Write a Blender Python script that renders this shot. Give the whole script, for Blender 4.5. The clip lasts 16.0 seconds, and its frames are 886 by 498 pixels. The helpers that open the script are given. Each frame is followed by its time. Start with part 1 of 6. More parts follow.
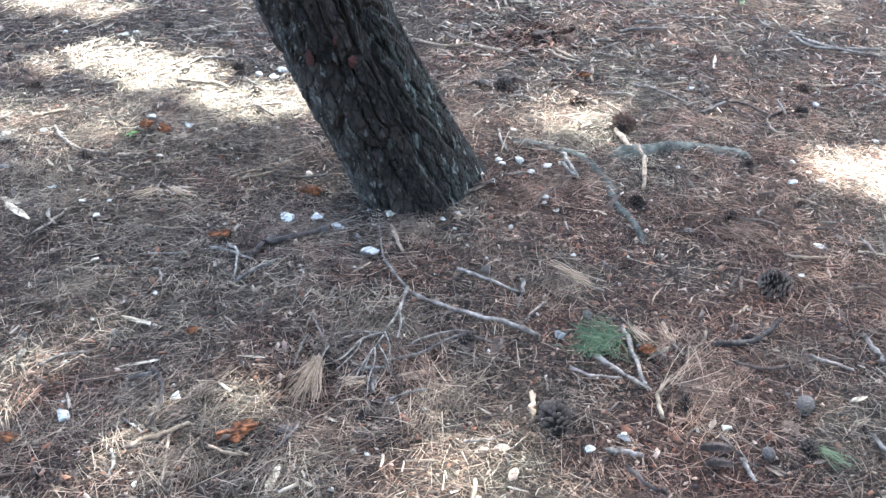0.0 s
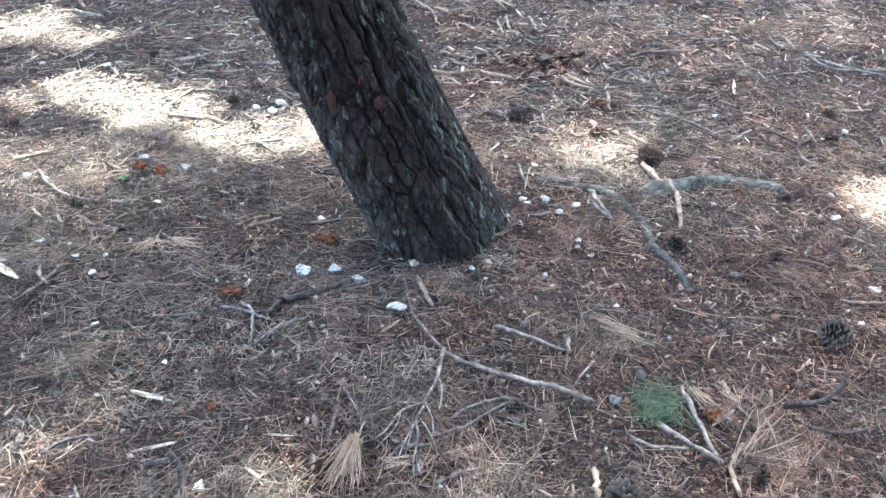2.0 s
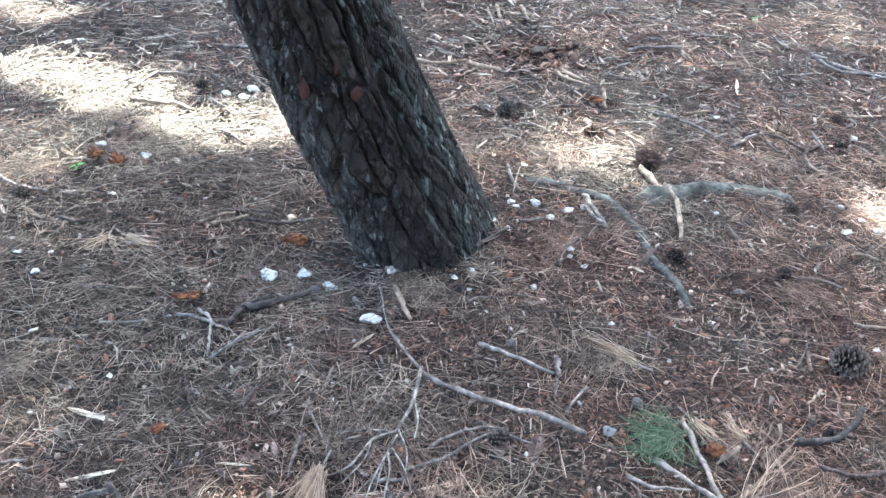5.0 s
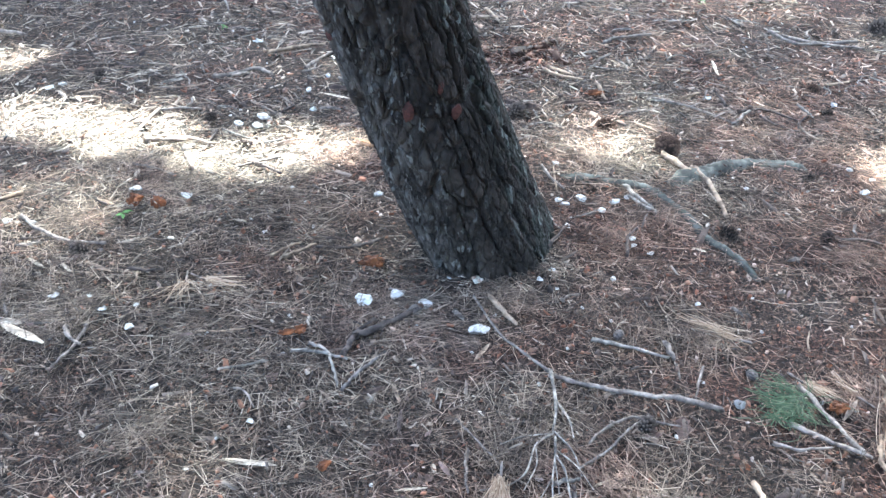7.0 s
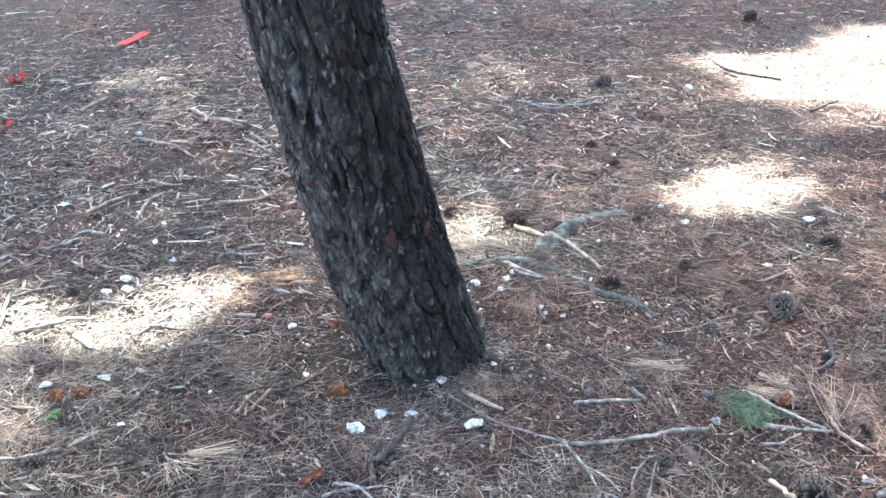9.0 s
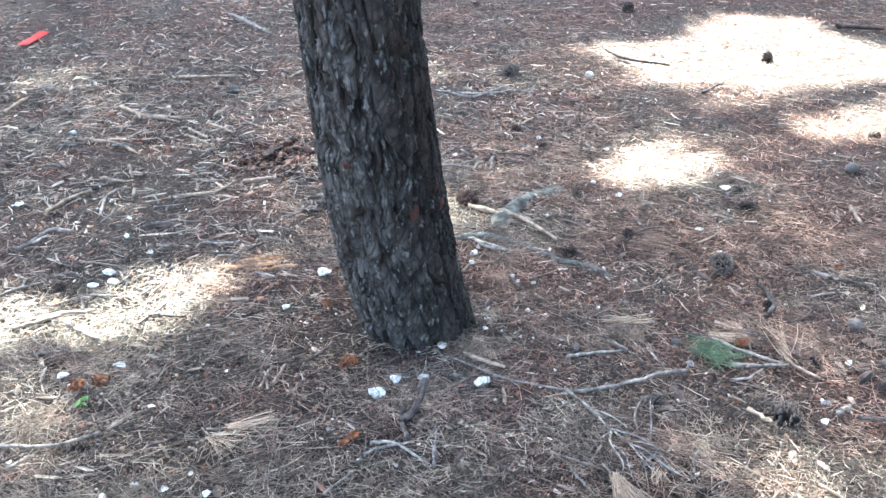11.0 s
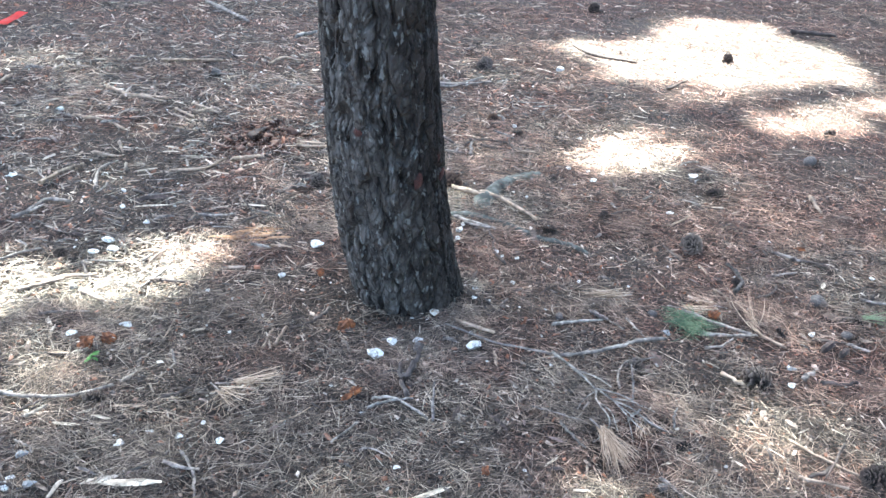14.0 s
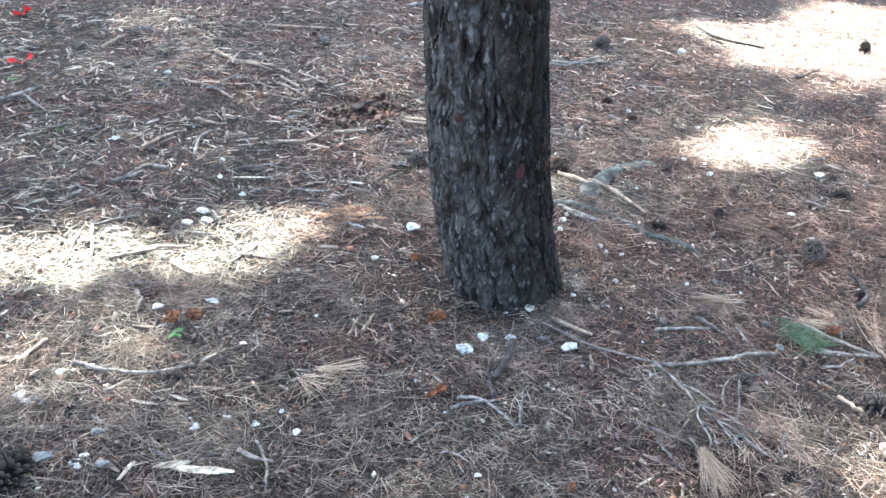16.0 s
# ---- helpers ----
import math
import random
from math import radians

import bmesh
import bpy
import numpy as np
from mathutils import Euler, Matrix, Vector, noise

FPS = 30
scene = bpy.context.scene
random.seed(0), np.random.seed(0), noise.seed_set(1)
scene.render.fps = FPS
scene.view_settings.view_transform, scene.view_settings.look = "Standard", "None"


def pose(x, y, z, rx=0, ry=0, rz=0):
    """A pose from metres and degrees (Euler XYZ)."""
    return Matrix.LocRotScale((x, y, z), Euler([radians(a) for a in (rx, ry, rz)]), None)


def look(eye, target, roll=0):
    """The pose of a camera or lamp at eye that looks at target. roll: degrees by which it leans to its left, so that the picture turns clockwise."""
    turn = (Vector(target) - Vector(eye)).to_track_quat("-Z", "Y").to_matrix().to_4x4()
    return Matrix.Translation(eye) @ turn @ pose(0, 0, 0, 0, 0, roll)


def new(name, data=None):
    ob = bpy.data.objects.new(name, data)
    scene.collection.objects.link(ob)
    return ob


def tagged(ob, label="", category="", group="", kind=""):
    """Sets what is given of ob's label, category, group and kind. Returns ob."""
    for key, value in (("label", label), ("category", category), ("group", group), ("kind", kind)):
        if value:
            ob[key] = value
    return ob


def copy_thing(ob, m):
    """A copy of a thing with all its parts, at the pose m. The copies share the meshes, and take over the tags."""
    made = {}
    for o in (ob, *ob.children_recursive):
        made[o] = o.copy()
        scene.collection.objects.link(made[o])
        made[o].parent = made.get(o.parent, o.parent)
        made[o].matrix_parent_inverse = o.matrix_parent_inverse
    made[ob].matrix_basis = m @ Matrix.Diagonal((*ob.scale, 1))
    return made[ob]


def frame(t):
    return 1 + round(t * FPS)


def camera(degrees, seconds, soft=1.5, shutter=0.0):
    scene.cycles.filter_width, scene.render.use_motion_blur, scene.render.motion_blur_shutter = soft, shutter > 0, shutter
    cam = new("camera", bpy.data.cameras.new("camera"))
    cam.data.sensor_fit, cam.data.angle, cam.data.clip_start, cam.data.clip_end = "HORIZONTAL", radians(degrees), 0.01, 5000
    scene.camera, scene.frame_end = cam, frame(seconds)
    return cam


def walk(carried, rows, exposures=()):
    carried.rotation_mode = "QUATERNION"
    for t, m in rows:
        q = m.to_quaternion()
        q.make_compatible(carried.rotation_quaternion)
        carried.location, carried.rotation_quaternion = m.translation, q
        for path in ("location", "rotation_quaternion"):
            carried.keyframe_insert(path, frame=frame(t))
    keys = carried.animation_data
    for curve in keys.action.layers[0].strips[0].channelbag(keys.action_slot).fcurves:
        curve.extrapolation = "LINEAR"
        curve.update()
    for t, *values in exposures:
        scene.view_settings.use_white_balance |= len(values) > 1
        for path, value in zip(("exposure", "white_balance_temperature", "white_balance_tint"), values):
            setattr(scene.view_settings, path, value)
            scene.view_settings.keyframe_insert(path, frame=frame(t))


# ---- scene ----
cam = camera(47.5, 16.0, 1.5)
METRES, EYE, TILT, LEAN, TURN = 3.0, 1.434, -32.07, -2.71, 0.0
EXPOSURES = [(0.0, 4.16, 5960.0, 0.0), (7.0, 4.30, 5950.0, -0.5), (11.0, 4.36, 5900.0, -1.5), (16.0, 4.21, 5900.0, -1.5)]
PATH = [
    (0, (0.186, 0.019, 1.556), (0.137, 1.687, 0.454), 1.4),
    (0.5, (0.181, 0.068, 1.564), (0.146, 1.751, 0.484), 2.1),
    (1, (0.097, 0.163, 1.548), (0.127, 1.837, 0.455), 2.2),
    (1.5, (0.03, 0.227, 1.545), (0.115, 1.896, 0.446), 3.1),
    (2, (-0.007, 0.266, 1.525), (0.022, 1.945, 0.439), 1.7),
    (2.5, (0.013, 0.312, 1.507), (-0.01, 1.976, 0.397), 2.1),
    (3, (0.024, 0.349, 1.502), (0.018, 2.007, 0.383), 3.7),
    (3.5, (0.045, 0.362, 1.505), (0.046, 2.025, 0.393), 3.0),
    (4, (0.037, 0.387, 1.497), (0.014, 2.03, 0.357), 3.2),
    (4.2, (0.024, 0.392, 1.487), (0.0, 2.05, 0.368), 3.7),
    (6.3, (-0.174, 0.645, 1.379), (0.04, 2.305, 0.284), 3.1),
    (6.5, (-0.257, 0.616, 1.382), (-0.054, 2.269, 0.275), 3.5),
    (7, (-0.564, 0.512, 1.457), (-0.216, 2.151, 0.366), 2.4),
    (7.5, (-0.697, 0.519, 1.509), (-0.061, 2.127, 0.504), 1.5),
    (8, (-0.92, 0.693, 1.48), (-0.062, 2.179, 0.454), 2.5),
    (8.2, (-1.008, 0.718, 1.514), (-0.118, 2.219, 0.537), 1.8),
    (10.3, (-1.628, 0.777, 1.582), (-0.438, 2.103, 0.672), 0.2),
    (10.5, (-1.666, 0.808, 1.592), (-0.469, 2.123, 0.676), 1.0),
    (11, (-1.775, 0.843, 1.601), (-0.51, 2.08, 0.667), 2.1),
    (11.5, (-1.922, 0.843, 1.6), (-0.614, 2.027, 0.659), 1.9),
    (12, (-2.014, 0.831, 1.602), (-0.717, 2.02, 0.653), 2.5),
    (12.5, (-2.025, 0.817, 1.602), (-0.703, 1.988, 0.663), 3.5),
    (13, (-2.016, 0.819, 1.593), (-0.669, 1.988, 0.688), 4.9),
    (13.5, (-2.01, 0.819, 1.594), (-0.657, 1.976, 0.682), 4.8),
    (14, (-2.002, 0.817, 1.578), (-0.659, 1.979, 0.658), 4.8),
    (14.5, (-1.991, 0.835, 1.567), (-0.714, 2.055, 0.629), 4.9),
    (15, (-1.913, 0.893, 1.554), (-0.719, 2.139, 0.542), 4.5),
    (15.5, (-1.881, 0.928, 1.555), (-0.706, 2.206, 0.562), 5.1),
    (16, (-1.875, 0.914, 1.562), (-0.7, 2.196, 0.574), 5.1),
]
walk(cam, [(t, look(eye, target, roll)) for t, eye, target, roll in PATH], EXPOSURES)

# ---- world, sun, exposure ----
SUN_AZ, SUN_EL = 14.0, 58.0            # degrees from +y towards +x, and above the ground
SUN = Vector((math.sin(radians(SUN_AZ)) * math.cos(radians(SUN_EL)), math.cos(radians(SUN_AZ)) * math.cos(radians(SUN_EL)), math.sin(radians(SUN_EL))))
world = bpy.data.worlds.new("sky")
scene.world = world
world.use_nodes = True
wn = world.node_tree.nodes
sky = wn.new("ShaderNodeTexSky")
sky.sky_type, sky.sun_disc = "NISHITA", False
sky.sun_elevation, sky.sun_rotation = radians(SUN_EL), radians(SUN_AZ)
sky.dust_density, sky.air_density = 4.0, 0.75
wn["Background"].inputs["Strength"].default_value = 0.085
world.node_tree.links.new(sky.outputs["Color"], wn["Background"].inputs["Color"])
lamp = bpy.data.lights.new("sun", "SUN")
lamp.energy, lamp.angle, lamp.color = 5.0, radians(0.53), (1.0, 1.0, 0.95)
sun = new("sun", lamp)
sun.matrix_world = look(SUN * 40, (0, 0, 0))

# Openings cut in the added crowns overhead, as the sun throws them on the ground:
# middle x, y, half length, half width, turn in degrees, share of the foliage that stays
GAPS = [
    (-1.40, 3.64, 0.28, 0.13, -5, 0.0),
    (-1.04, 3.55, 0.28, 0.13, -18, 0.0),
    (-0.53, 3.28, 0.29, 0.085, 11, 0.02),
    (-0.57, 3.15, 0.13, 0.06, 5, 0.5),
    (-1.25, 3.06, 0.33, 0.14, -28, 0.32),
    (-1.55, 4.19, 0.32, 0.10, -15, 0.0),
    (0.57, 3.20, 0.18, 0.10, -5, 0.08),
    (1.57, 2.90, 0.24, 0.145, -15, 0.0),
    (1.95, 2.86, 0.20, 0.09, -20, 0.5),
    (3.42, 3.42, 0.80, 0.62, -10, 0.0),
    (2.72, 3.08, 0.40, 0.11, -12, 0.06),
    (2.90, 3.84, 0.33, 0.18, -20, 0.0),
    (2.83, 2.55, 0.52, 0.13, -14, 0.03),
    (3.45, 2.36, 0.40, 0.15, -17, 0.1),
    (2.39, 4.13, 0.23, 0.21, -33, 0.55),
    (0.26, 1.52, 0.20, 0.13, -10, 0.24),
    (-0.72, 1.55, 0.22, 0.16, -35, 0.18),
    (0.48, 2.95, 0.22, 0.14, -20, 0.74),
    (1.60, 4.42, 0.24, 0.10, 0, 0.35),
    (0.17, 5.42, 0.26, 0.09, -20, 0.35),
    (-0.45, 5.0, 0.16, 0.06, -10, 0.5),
    # added foliage thinned to let a soft dapple through
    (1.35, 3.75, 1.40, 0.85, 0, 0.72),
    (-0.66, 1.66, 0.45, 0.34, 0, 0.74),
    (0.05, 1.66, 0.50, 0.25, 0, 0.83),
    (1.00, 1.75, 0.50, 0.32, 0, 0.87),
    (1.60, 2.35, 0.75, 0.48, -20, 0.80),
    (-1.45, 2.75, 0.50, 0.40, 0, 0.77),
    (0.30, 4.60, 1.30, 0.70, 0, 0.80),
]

rng = np.random.default_rng(7)


# ---- ground form ----
def gz(x, y):
    """Height of the forest floor."""
    z = 0.010 * np.sin(1.7 * x + 0.6) * np.cos(1.3 * y + 0.4) + 0.007 * np.sin(4.1 * x - 2.3 * y) + 0.005 * np.cos(5.3 * y + 3.1 * x + 1.0)
    z = z + 0.012 * np.exp(-((np.hypot(x - 0.045, y - 2.688) - 0.15) / 0.06) ** 2)
    z = z - 0.050 * np.exp(-(((x + 0.18) / 0.10) ** 2 + ((y - 1.745) / 0.085) ** 2))
    z = z - 0.035 * np.exp(-(((x - 0.45) / 0.16) ** 2 + ((y - 3.96) / 0.10) ** 2))
    z = z + 0.0045 * np.sin(37.0 * x + 11.0 * y) * np.sin(31.0 * y - 14.0 * x + 0.8)
    return z + 0.003 * np.sin(13.0 * x + 5.0 * y) + 0.0025 * np.sin(17.0 * y - 9.0 * x + 2.0)


# ---- materials ----
def material(name, rough=0.85):
    m = bpy.data.materials.new(name)
    m.use_nodes = True
    m.node_tree.nodes["Principled BSDF"].inputs["Roughness"].default_value = rough
    m.node_tree.nodes["Principled BSDF"].inputs["Specular IOR Level"].default_value = 0.3
    return m


def node(m, kind, **values):
    n = m.node_tree.nodes.new("ShaderNode" + kind)
    for key, v in values.items():
        n.inputs[key.replace("_", " ")].default_value = v
    return n


def wire(m, a, b):
    m.node_tree.links.new(a, b)


def ramp(m, fac, stops, constant=False):
    n = node(m, "ValToRGB")
    e = n.color_ramp.elements
    while len(e) < len(stops):
        e.new(0.5)
    for i, (p, c) in enumerate(stops):
        e[i].position, e[i].color = p, (*c, 1)
    if constant:
        n.color_ramp.interpolation = "CONSTANT"
    wire(m, fac, n.inputs[0])
    return n.outputs[0]


def noise_at(m, coords, scale, detail=4.0, rough=0.6):
    n = node(m, "TexNoise", Scale=scale, Detail=detail, Roughness=rough)
    wire(m, coords, n.inputs["Vector"])
    return n.outputs["Fac"]


def mix(m, fac, a, b, kind="MIX"):
    n = m.node_tree.nodes.new("ShaderNodeMix")
    n.data_type, n.blend_type = "RGBA", kind
    for v, k in ((fac, 0), (a, 6), (b, 7)):
        if isinstance(v, (int, float)):
            n.inputs[k].default_value = v
        elif isinstance(v, tuple):
            n.inputs[k].default_value = (*v, 1)
        else:
            wire(m, v, n.inputs[k])
    return n.outputs[2]


def finish(m, colour, height=None, strength=0.4, distance=0.002):
    b = m.node_tree.nodes["Principled BSDF"]
    wire(m, colour, b.inputs["Base Color"])
    if height is not None:
        n = node(m, "Bump", Strength=strength, Distance=distance)
        wire(m, height, n.inputs["Height"])
        wire(m, n.outputs[0], b.inputs["Normal"])
    return m


def coords(m, which="Object"):
    return node(m, "TexCoord").outputs[which]


def placed(m):
    return node(m, "NewGeometry").outputs["Position"]


def redness(m, where):
    """Fresh red-brown litter lies on the tree's one side, old grey litter on the other, in uneven drifts."""
    sep = node(m, "SeparateXYZ")
    wire(m, where, sep.inputs[0])
    side = node(m, "MapRange", From_Min=-0.9, From_Max=0.9, To_Min=-0.10, To_Max=0.035)
    wire(m, sep.outputs["X"], side.inputs["Value"])
    total = node(m, "Math")
    wire(m, noise_at(m, where, 2.1, 5.0, 0.65), total.inputs[0])
    wire(m, side.outputs[0], total.inputs[1])
    return total.outputs[0]


def needle_material(name, stops, red=0.5):
    """Dry needles: a tone for every needle, redder or greyer over broad areas."""
    m = material(name, 0.65)
    g = node(m, "NewGeometry")
    tone = ramp(m, g.outputs["Random Per Island"], stops)
    broad = redness(m, g.outputs["Position"])
    tint = ramp(m, broad, [(0.32, (0.98, 0.965, 0.86)), (0.43, (1.01, 0.955, 0.88)), (0.60, (1.26, 0.84, 0.70))])
    # mottling in the colour: decayed patches, and the shading of litter mounds
    mottle = ramp(m, noise_at(m, g.outputs["Position"], 4.5, 4.0, 0.65), [(0.36, (0.50, 0.48, 0.48)), (0.64, (1.32, 1.30, 1.25))])
    fine_mottle = ramp(m, noise_at(m, g.outputs["Position"], 15.0, 3.0, 0.6), [(0.36, (0.48, 0.47, 0.46)), (0.62, (1.30, 1.29, 1.27))])
    tone = mix(m, min(red, 0.5) * 1.6, tone, mottle, "MULTIPLY")
    tone = mix(m, min(red, 0.5) * 1.5, tone, fine_mottle, "MULTIPLY")
    return finish(m, mix(m, red, tone, tint, "MULTIPLY"))


def wood_material(name, dark, light, grain=60.0, rough=0.85):
    m = material(name, rough)
    c = coords(m)
    info = node(m, "ObjectInfo")
    n1 = noise_at(m, c, grain, 5.0)
    n2 = noise_at(m, c, 26.0, 4.0)
    base = ramp(m, n1, [(0.3, dark), (0.7, light)])
    base = mix(m, 0.75, base, ramp(m, n2, [(0.40, (0.30, 0.28, 0.27)), (0.60, (1.18, 1.15, 1.10))]), "MULTIPLY")
    base = mix(m, 0.5, base, ramp(m, info.outputs["Random"], [(0.0, (0.75, 0.75, 0.78)), (1.0, (1.2, 1.12, 1.0))]), "MULTIPLY")
    return finish(m, base, n1, 0.6, 0.0015)


def flakes(m, where, scale):
    """A tone for each of many small flakes that lie side by side."""
    v = node(m, "TexVoronoi", Scale=scale, Randomness=1.0)
    warp = node(m, "VectorMath")
    warp.operation = "MULTIPLY_ADD"
    n = node(m, "TexNoise", Scale=scale * 0.7, Detail=2.0)
    wire(m, where, n.inputs["Vector"])
    wire(m, n.outputs["Color"], warp.inputs[0])
    warp.inputs[1].default_value = (0.9 / scale,) * 3
    wire(m, where, warp.inputs[2])
    wire(m, warp.outputs[0], v.inputs["Vector"])
    sep = node(m, "SeparateColor")
    wire(m, v.outputs["Color"], sep.inputs[0])
    return sep.outputs[0]


def soil_material():
    """Dark earth under a mat of flakes and crumbs."""
    m = material("forest_soil", 0.95)
    c = placed(m)
    fine = noise_at(m, c, 160.0, 6.0, 0.7)
    mid = noise_at(m, c, 22.0, 5.0)
    broad = redness(m, c)
    small, large = flakes(m, c, 210.0), flakes(m, c, 105.0)
    tones = [(0.0, (0.006, 0.0045, 0.004)), (0.45, (0.021, 0.0148, 0.0122)), (0.75, (0.060, 0.042, 0.034)), (0.93, (0.125, 0.085, 0.066)), (1.0, (0.24, 0.185, 0.15))]
    base = mix(m, ramp(m, noise_at(m, c, 70.0, 3.0), [(0.45, (0, 0, 0)), (0.55, (1, 1, 1))]), ramp(m, small, tones), ramp(m, large, tones))
    base = mix(m, 0.7, base, ramp(m, fine, [(0.32, (0.45, 0.44, 0.43)), (0.68, (1.35, 1.33, 1.30))]), "MULTIPLY")
    base = mix(m, 0.6, base, ramp(m, mid, [(0.35, (0.55, 0.50, 0.47)), (0.65, (1.25, 1.17, 1.08))]), "MULTIPLY")
    base = mix(m, 0.6, base, ramp(m, broad, [(0.32, (0.98, 0.95, 0.84)), (0.43, (1.01, 0.93, 0.85)), (0.60, (1.38, 0.80, 0.62))]), "MULTIPLY")
    return finish(m, base, mix(m, 0.5, fine, small), 1.0, 0.006)


def bark_material():
    m = material("pine_bark", 0.9)
    c = placed(m)
    att = node(m, "Attribute")
    att.attribute_name = "plate"
    stretch = node(m, "Mapping")
    stretch.inputs["Scale"].default_value = (1.0, 1.0, 0.35)
    wire(m, c, stretch.inputs["Vector"])
    fine = noise_at(m, stretch.outputs[0], 130.0, 6.0, 0.7)
    mid = noise_at(m, stretch.outputs[0], 26.0, 4.0)
    base = ramp(m, att.outputs["Fac"], [(0.2, (0.0092, 0.0064, 0.0051)), (0.5, (0.0165, 0.0118, 0.0094)), (0.8, (0.035, 0.0258, 0.0210))])
    base = mix(m, 0.8, base, ramp(m, fine, [(0.32, (0.45, 0.44, 0.43)), (0.68, (1.5, 1.47, 1.43))]), "MULTIPLY")
    # a net of fine cracks, darkened in colour as by shade, parts plates into scales
    crooked = node(m, "VectorMath")
    crooked.operation = "MULTIPLY_ADD"
    swirl = node(m, "TexNoise", Scale=24.0, Detail=3.0)
    wire(m, stretch.outputs[0], swirl.inputs["Vector"])
    wire(m, swirl.outputs["Color"], crooked.inputs[0])
    crooked.inputs[1].default_value = (0.035, 0.035, 0.035)
    wire(m, stretch.outputs[0], crooked.inputs[2])
    net = node(m, "TexVoronoi", Scale=34.0, Randomness=1.0)
    net.feature = "DISTANCE_TO_EDGE"
    wire(m, crooked.outputs[0], net.inputs["Vector"])
    crack = ramp(m, net.outputs["Distance"], [(0.015, (0.0, 0.0, 0.0)), (0.13, (1.0, 1.0, 1.0))])
    # the side with more sky light is painted paler grey; the underside damp with algae
    sep = node(m, "SeparateXYZ")
    wire(m, c, sep.inputs[0])
    lean = node(m, "Math")
    lean.operation = "MULTIPLY_ADD"
    wire(m, sep.outputs["Z"], lean.inputs[0])
    lean.inputs[1].default_value = 0.40
    wire(m, sep.outputs["X"], lean.inputs[2])
    # dry is how far this paling reaches round the trunk
    dry = node(m, "MapRange", From_Min=0.03, From_Max=-0.12, To_Min=0.08, To_Max=0.95)
    wire(m, lean.outputs[0], dry.inputs["Value"])
    grey = ramp(m, mid, [(0.38, (0.0, 0.0, 0.0)), (0.66, (1.0, 1.0, 1.0))])
    base = mix(m, mix(m, dry.outputs[0], (0.0, 0.0, 0.0), grey), base, (0.128, 0.112, 0.100))
    spots = ramp(m, noise_at(m, stretch.outputs[0], 62.0, 2.5, 0.55), [(0.598, (0, 0, 0)), (0.640, (1, 1, 1))])
    # lichen spots, stronger on the same side to brighten it too
    spotted = node(m, "MapRange", From_Min=0.10, From_Max=-0.06, To_Min=0.05, To_Max=0.95)
    wire(m, lean.outputs[0], spotted.inputs["Value"])
    base = mix(m, mix(m, spotted.outputs[0], (0.0, 0.0, 0.0), spots), base, (0.155, 0.147, 0.135))
    side = node(m, "MapRange", From_Min=0.10, From_Max=0.17)
    wire(m, lean.outputs[0], side.inputs["Value"])
    algae = mix(m, 1.0, side.outputs[0], ramp(m, mid, [(0.45, (0, 0, 0)), (0.60, (1, 1, 1))]), "MULTIPLY")
    base = mix(m, mix(m, 0.38, (0.0, 0.0, 0.0), algae), base, (0.036, 0.050, 0.040))
    # lichen crust in long streaks on the plates of the far flank
    streak = node(m, "Mapping")
    streak.inputs["Scale"].default_value = (1.0, 1.0, 0.26)
    wire(m, c, streak.inputs["Vector"])
    flank = node(m, "MapRange", From_Min=0.09, From_Max=0.15)
    wire(m, lean.outputs[0], flank.inputs["Value"])
    crust = mix(m, 1.0, flank.outputs[0], ramp(m, noise_at(m, streak.outputs[0], 40.0, 3.0, 0.55), [(0.59, (0, 0, 0)), (0.63, (1, 1, 1))]), "MULTIPLY")
    base = mix(m, mix(m, 0.75, (0.0, 0.0, 0.0), crust), base, (0.165, 0.178, 0.160))
    # crack lines darkened here, as the shade inside them would
    base = mix(m, 0.58, base, ramp(m, crack, [(0.0, (0.22, 0.20, 0.19)), (0.8, (1.16, 1.16, 1.16))]), "MULTIPLY")
    return finish(m, base, mix(m, 0.55, fine, crack), 0.9, 0.006)


def cone_material(name, dark, light):
    """Scales: dark at the foot, weathered pale at the swollen tip."""
    m = material(name, 0.8)
    c = coords(m)
    sep = node(m, "SeparateXYZ")
    wire(m, c, sep.inputs[0])
    tip = ramp(m, sep.outputs["X"], [(0.50, dark), (0.92, light)])
    base = mix(m, 0.6, tip, ramp(m, noise_at(m, c, 9.0, 4.0), [(0.3, (0.5, 0.5, 0.5)), (0.7, (1.3, 1.3, 1.3))]), "MULTIPLY")
    info = node(m, "ObjectInfo")
    base = mix(m, 0.5, base, ramp(m, info.outputs["Random"], [(0.0, (0.65, 0.65, 0.65)), (1.0, (1.3, 1.25, 1.2))]), "MULTIPLY")
    return finish(m, base, noise_at(m, c, 30.0, 3.0), 0.5, 0.02)


def stone_material(name, a, b, rough=0.7):
    m = material(name, rough)
    c = coords(m)
    base = ramp(m, noise_at(m, c, 60.0, 5.0, 0.65), [(0.35, a), (0.52, b)])
    return finish(m, base, noise_at(m, c, 110.0, 5.0), 0.5, 0.0015)


def plain_noise(name, a, b, scale=60.0, rough=0.6):
    m = material(name, rough)
    return finish(m, ramp(m, noise_at(m, coords(m), scale, 4.0), [(0.35, a), (0.65, b)]))


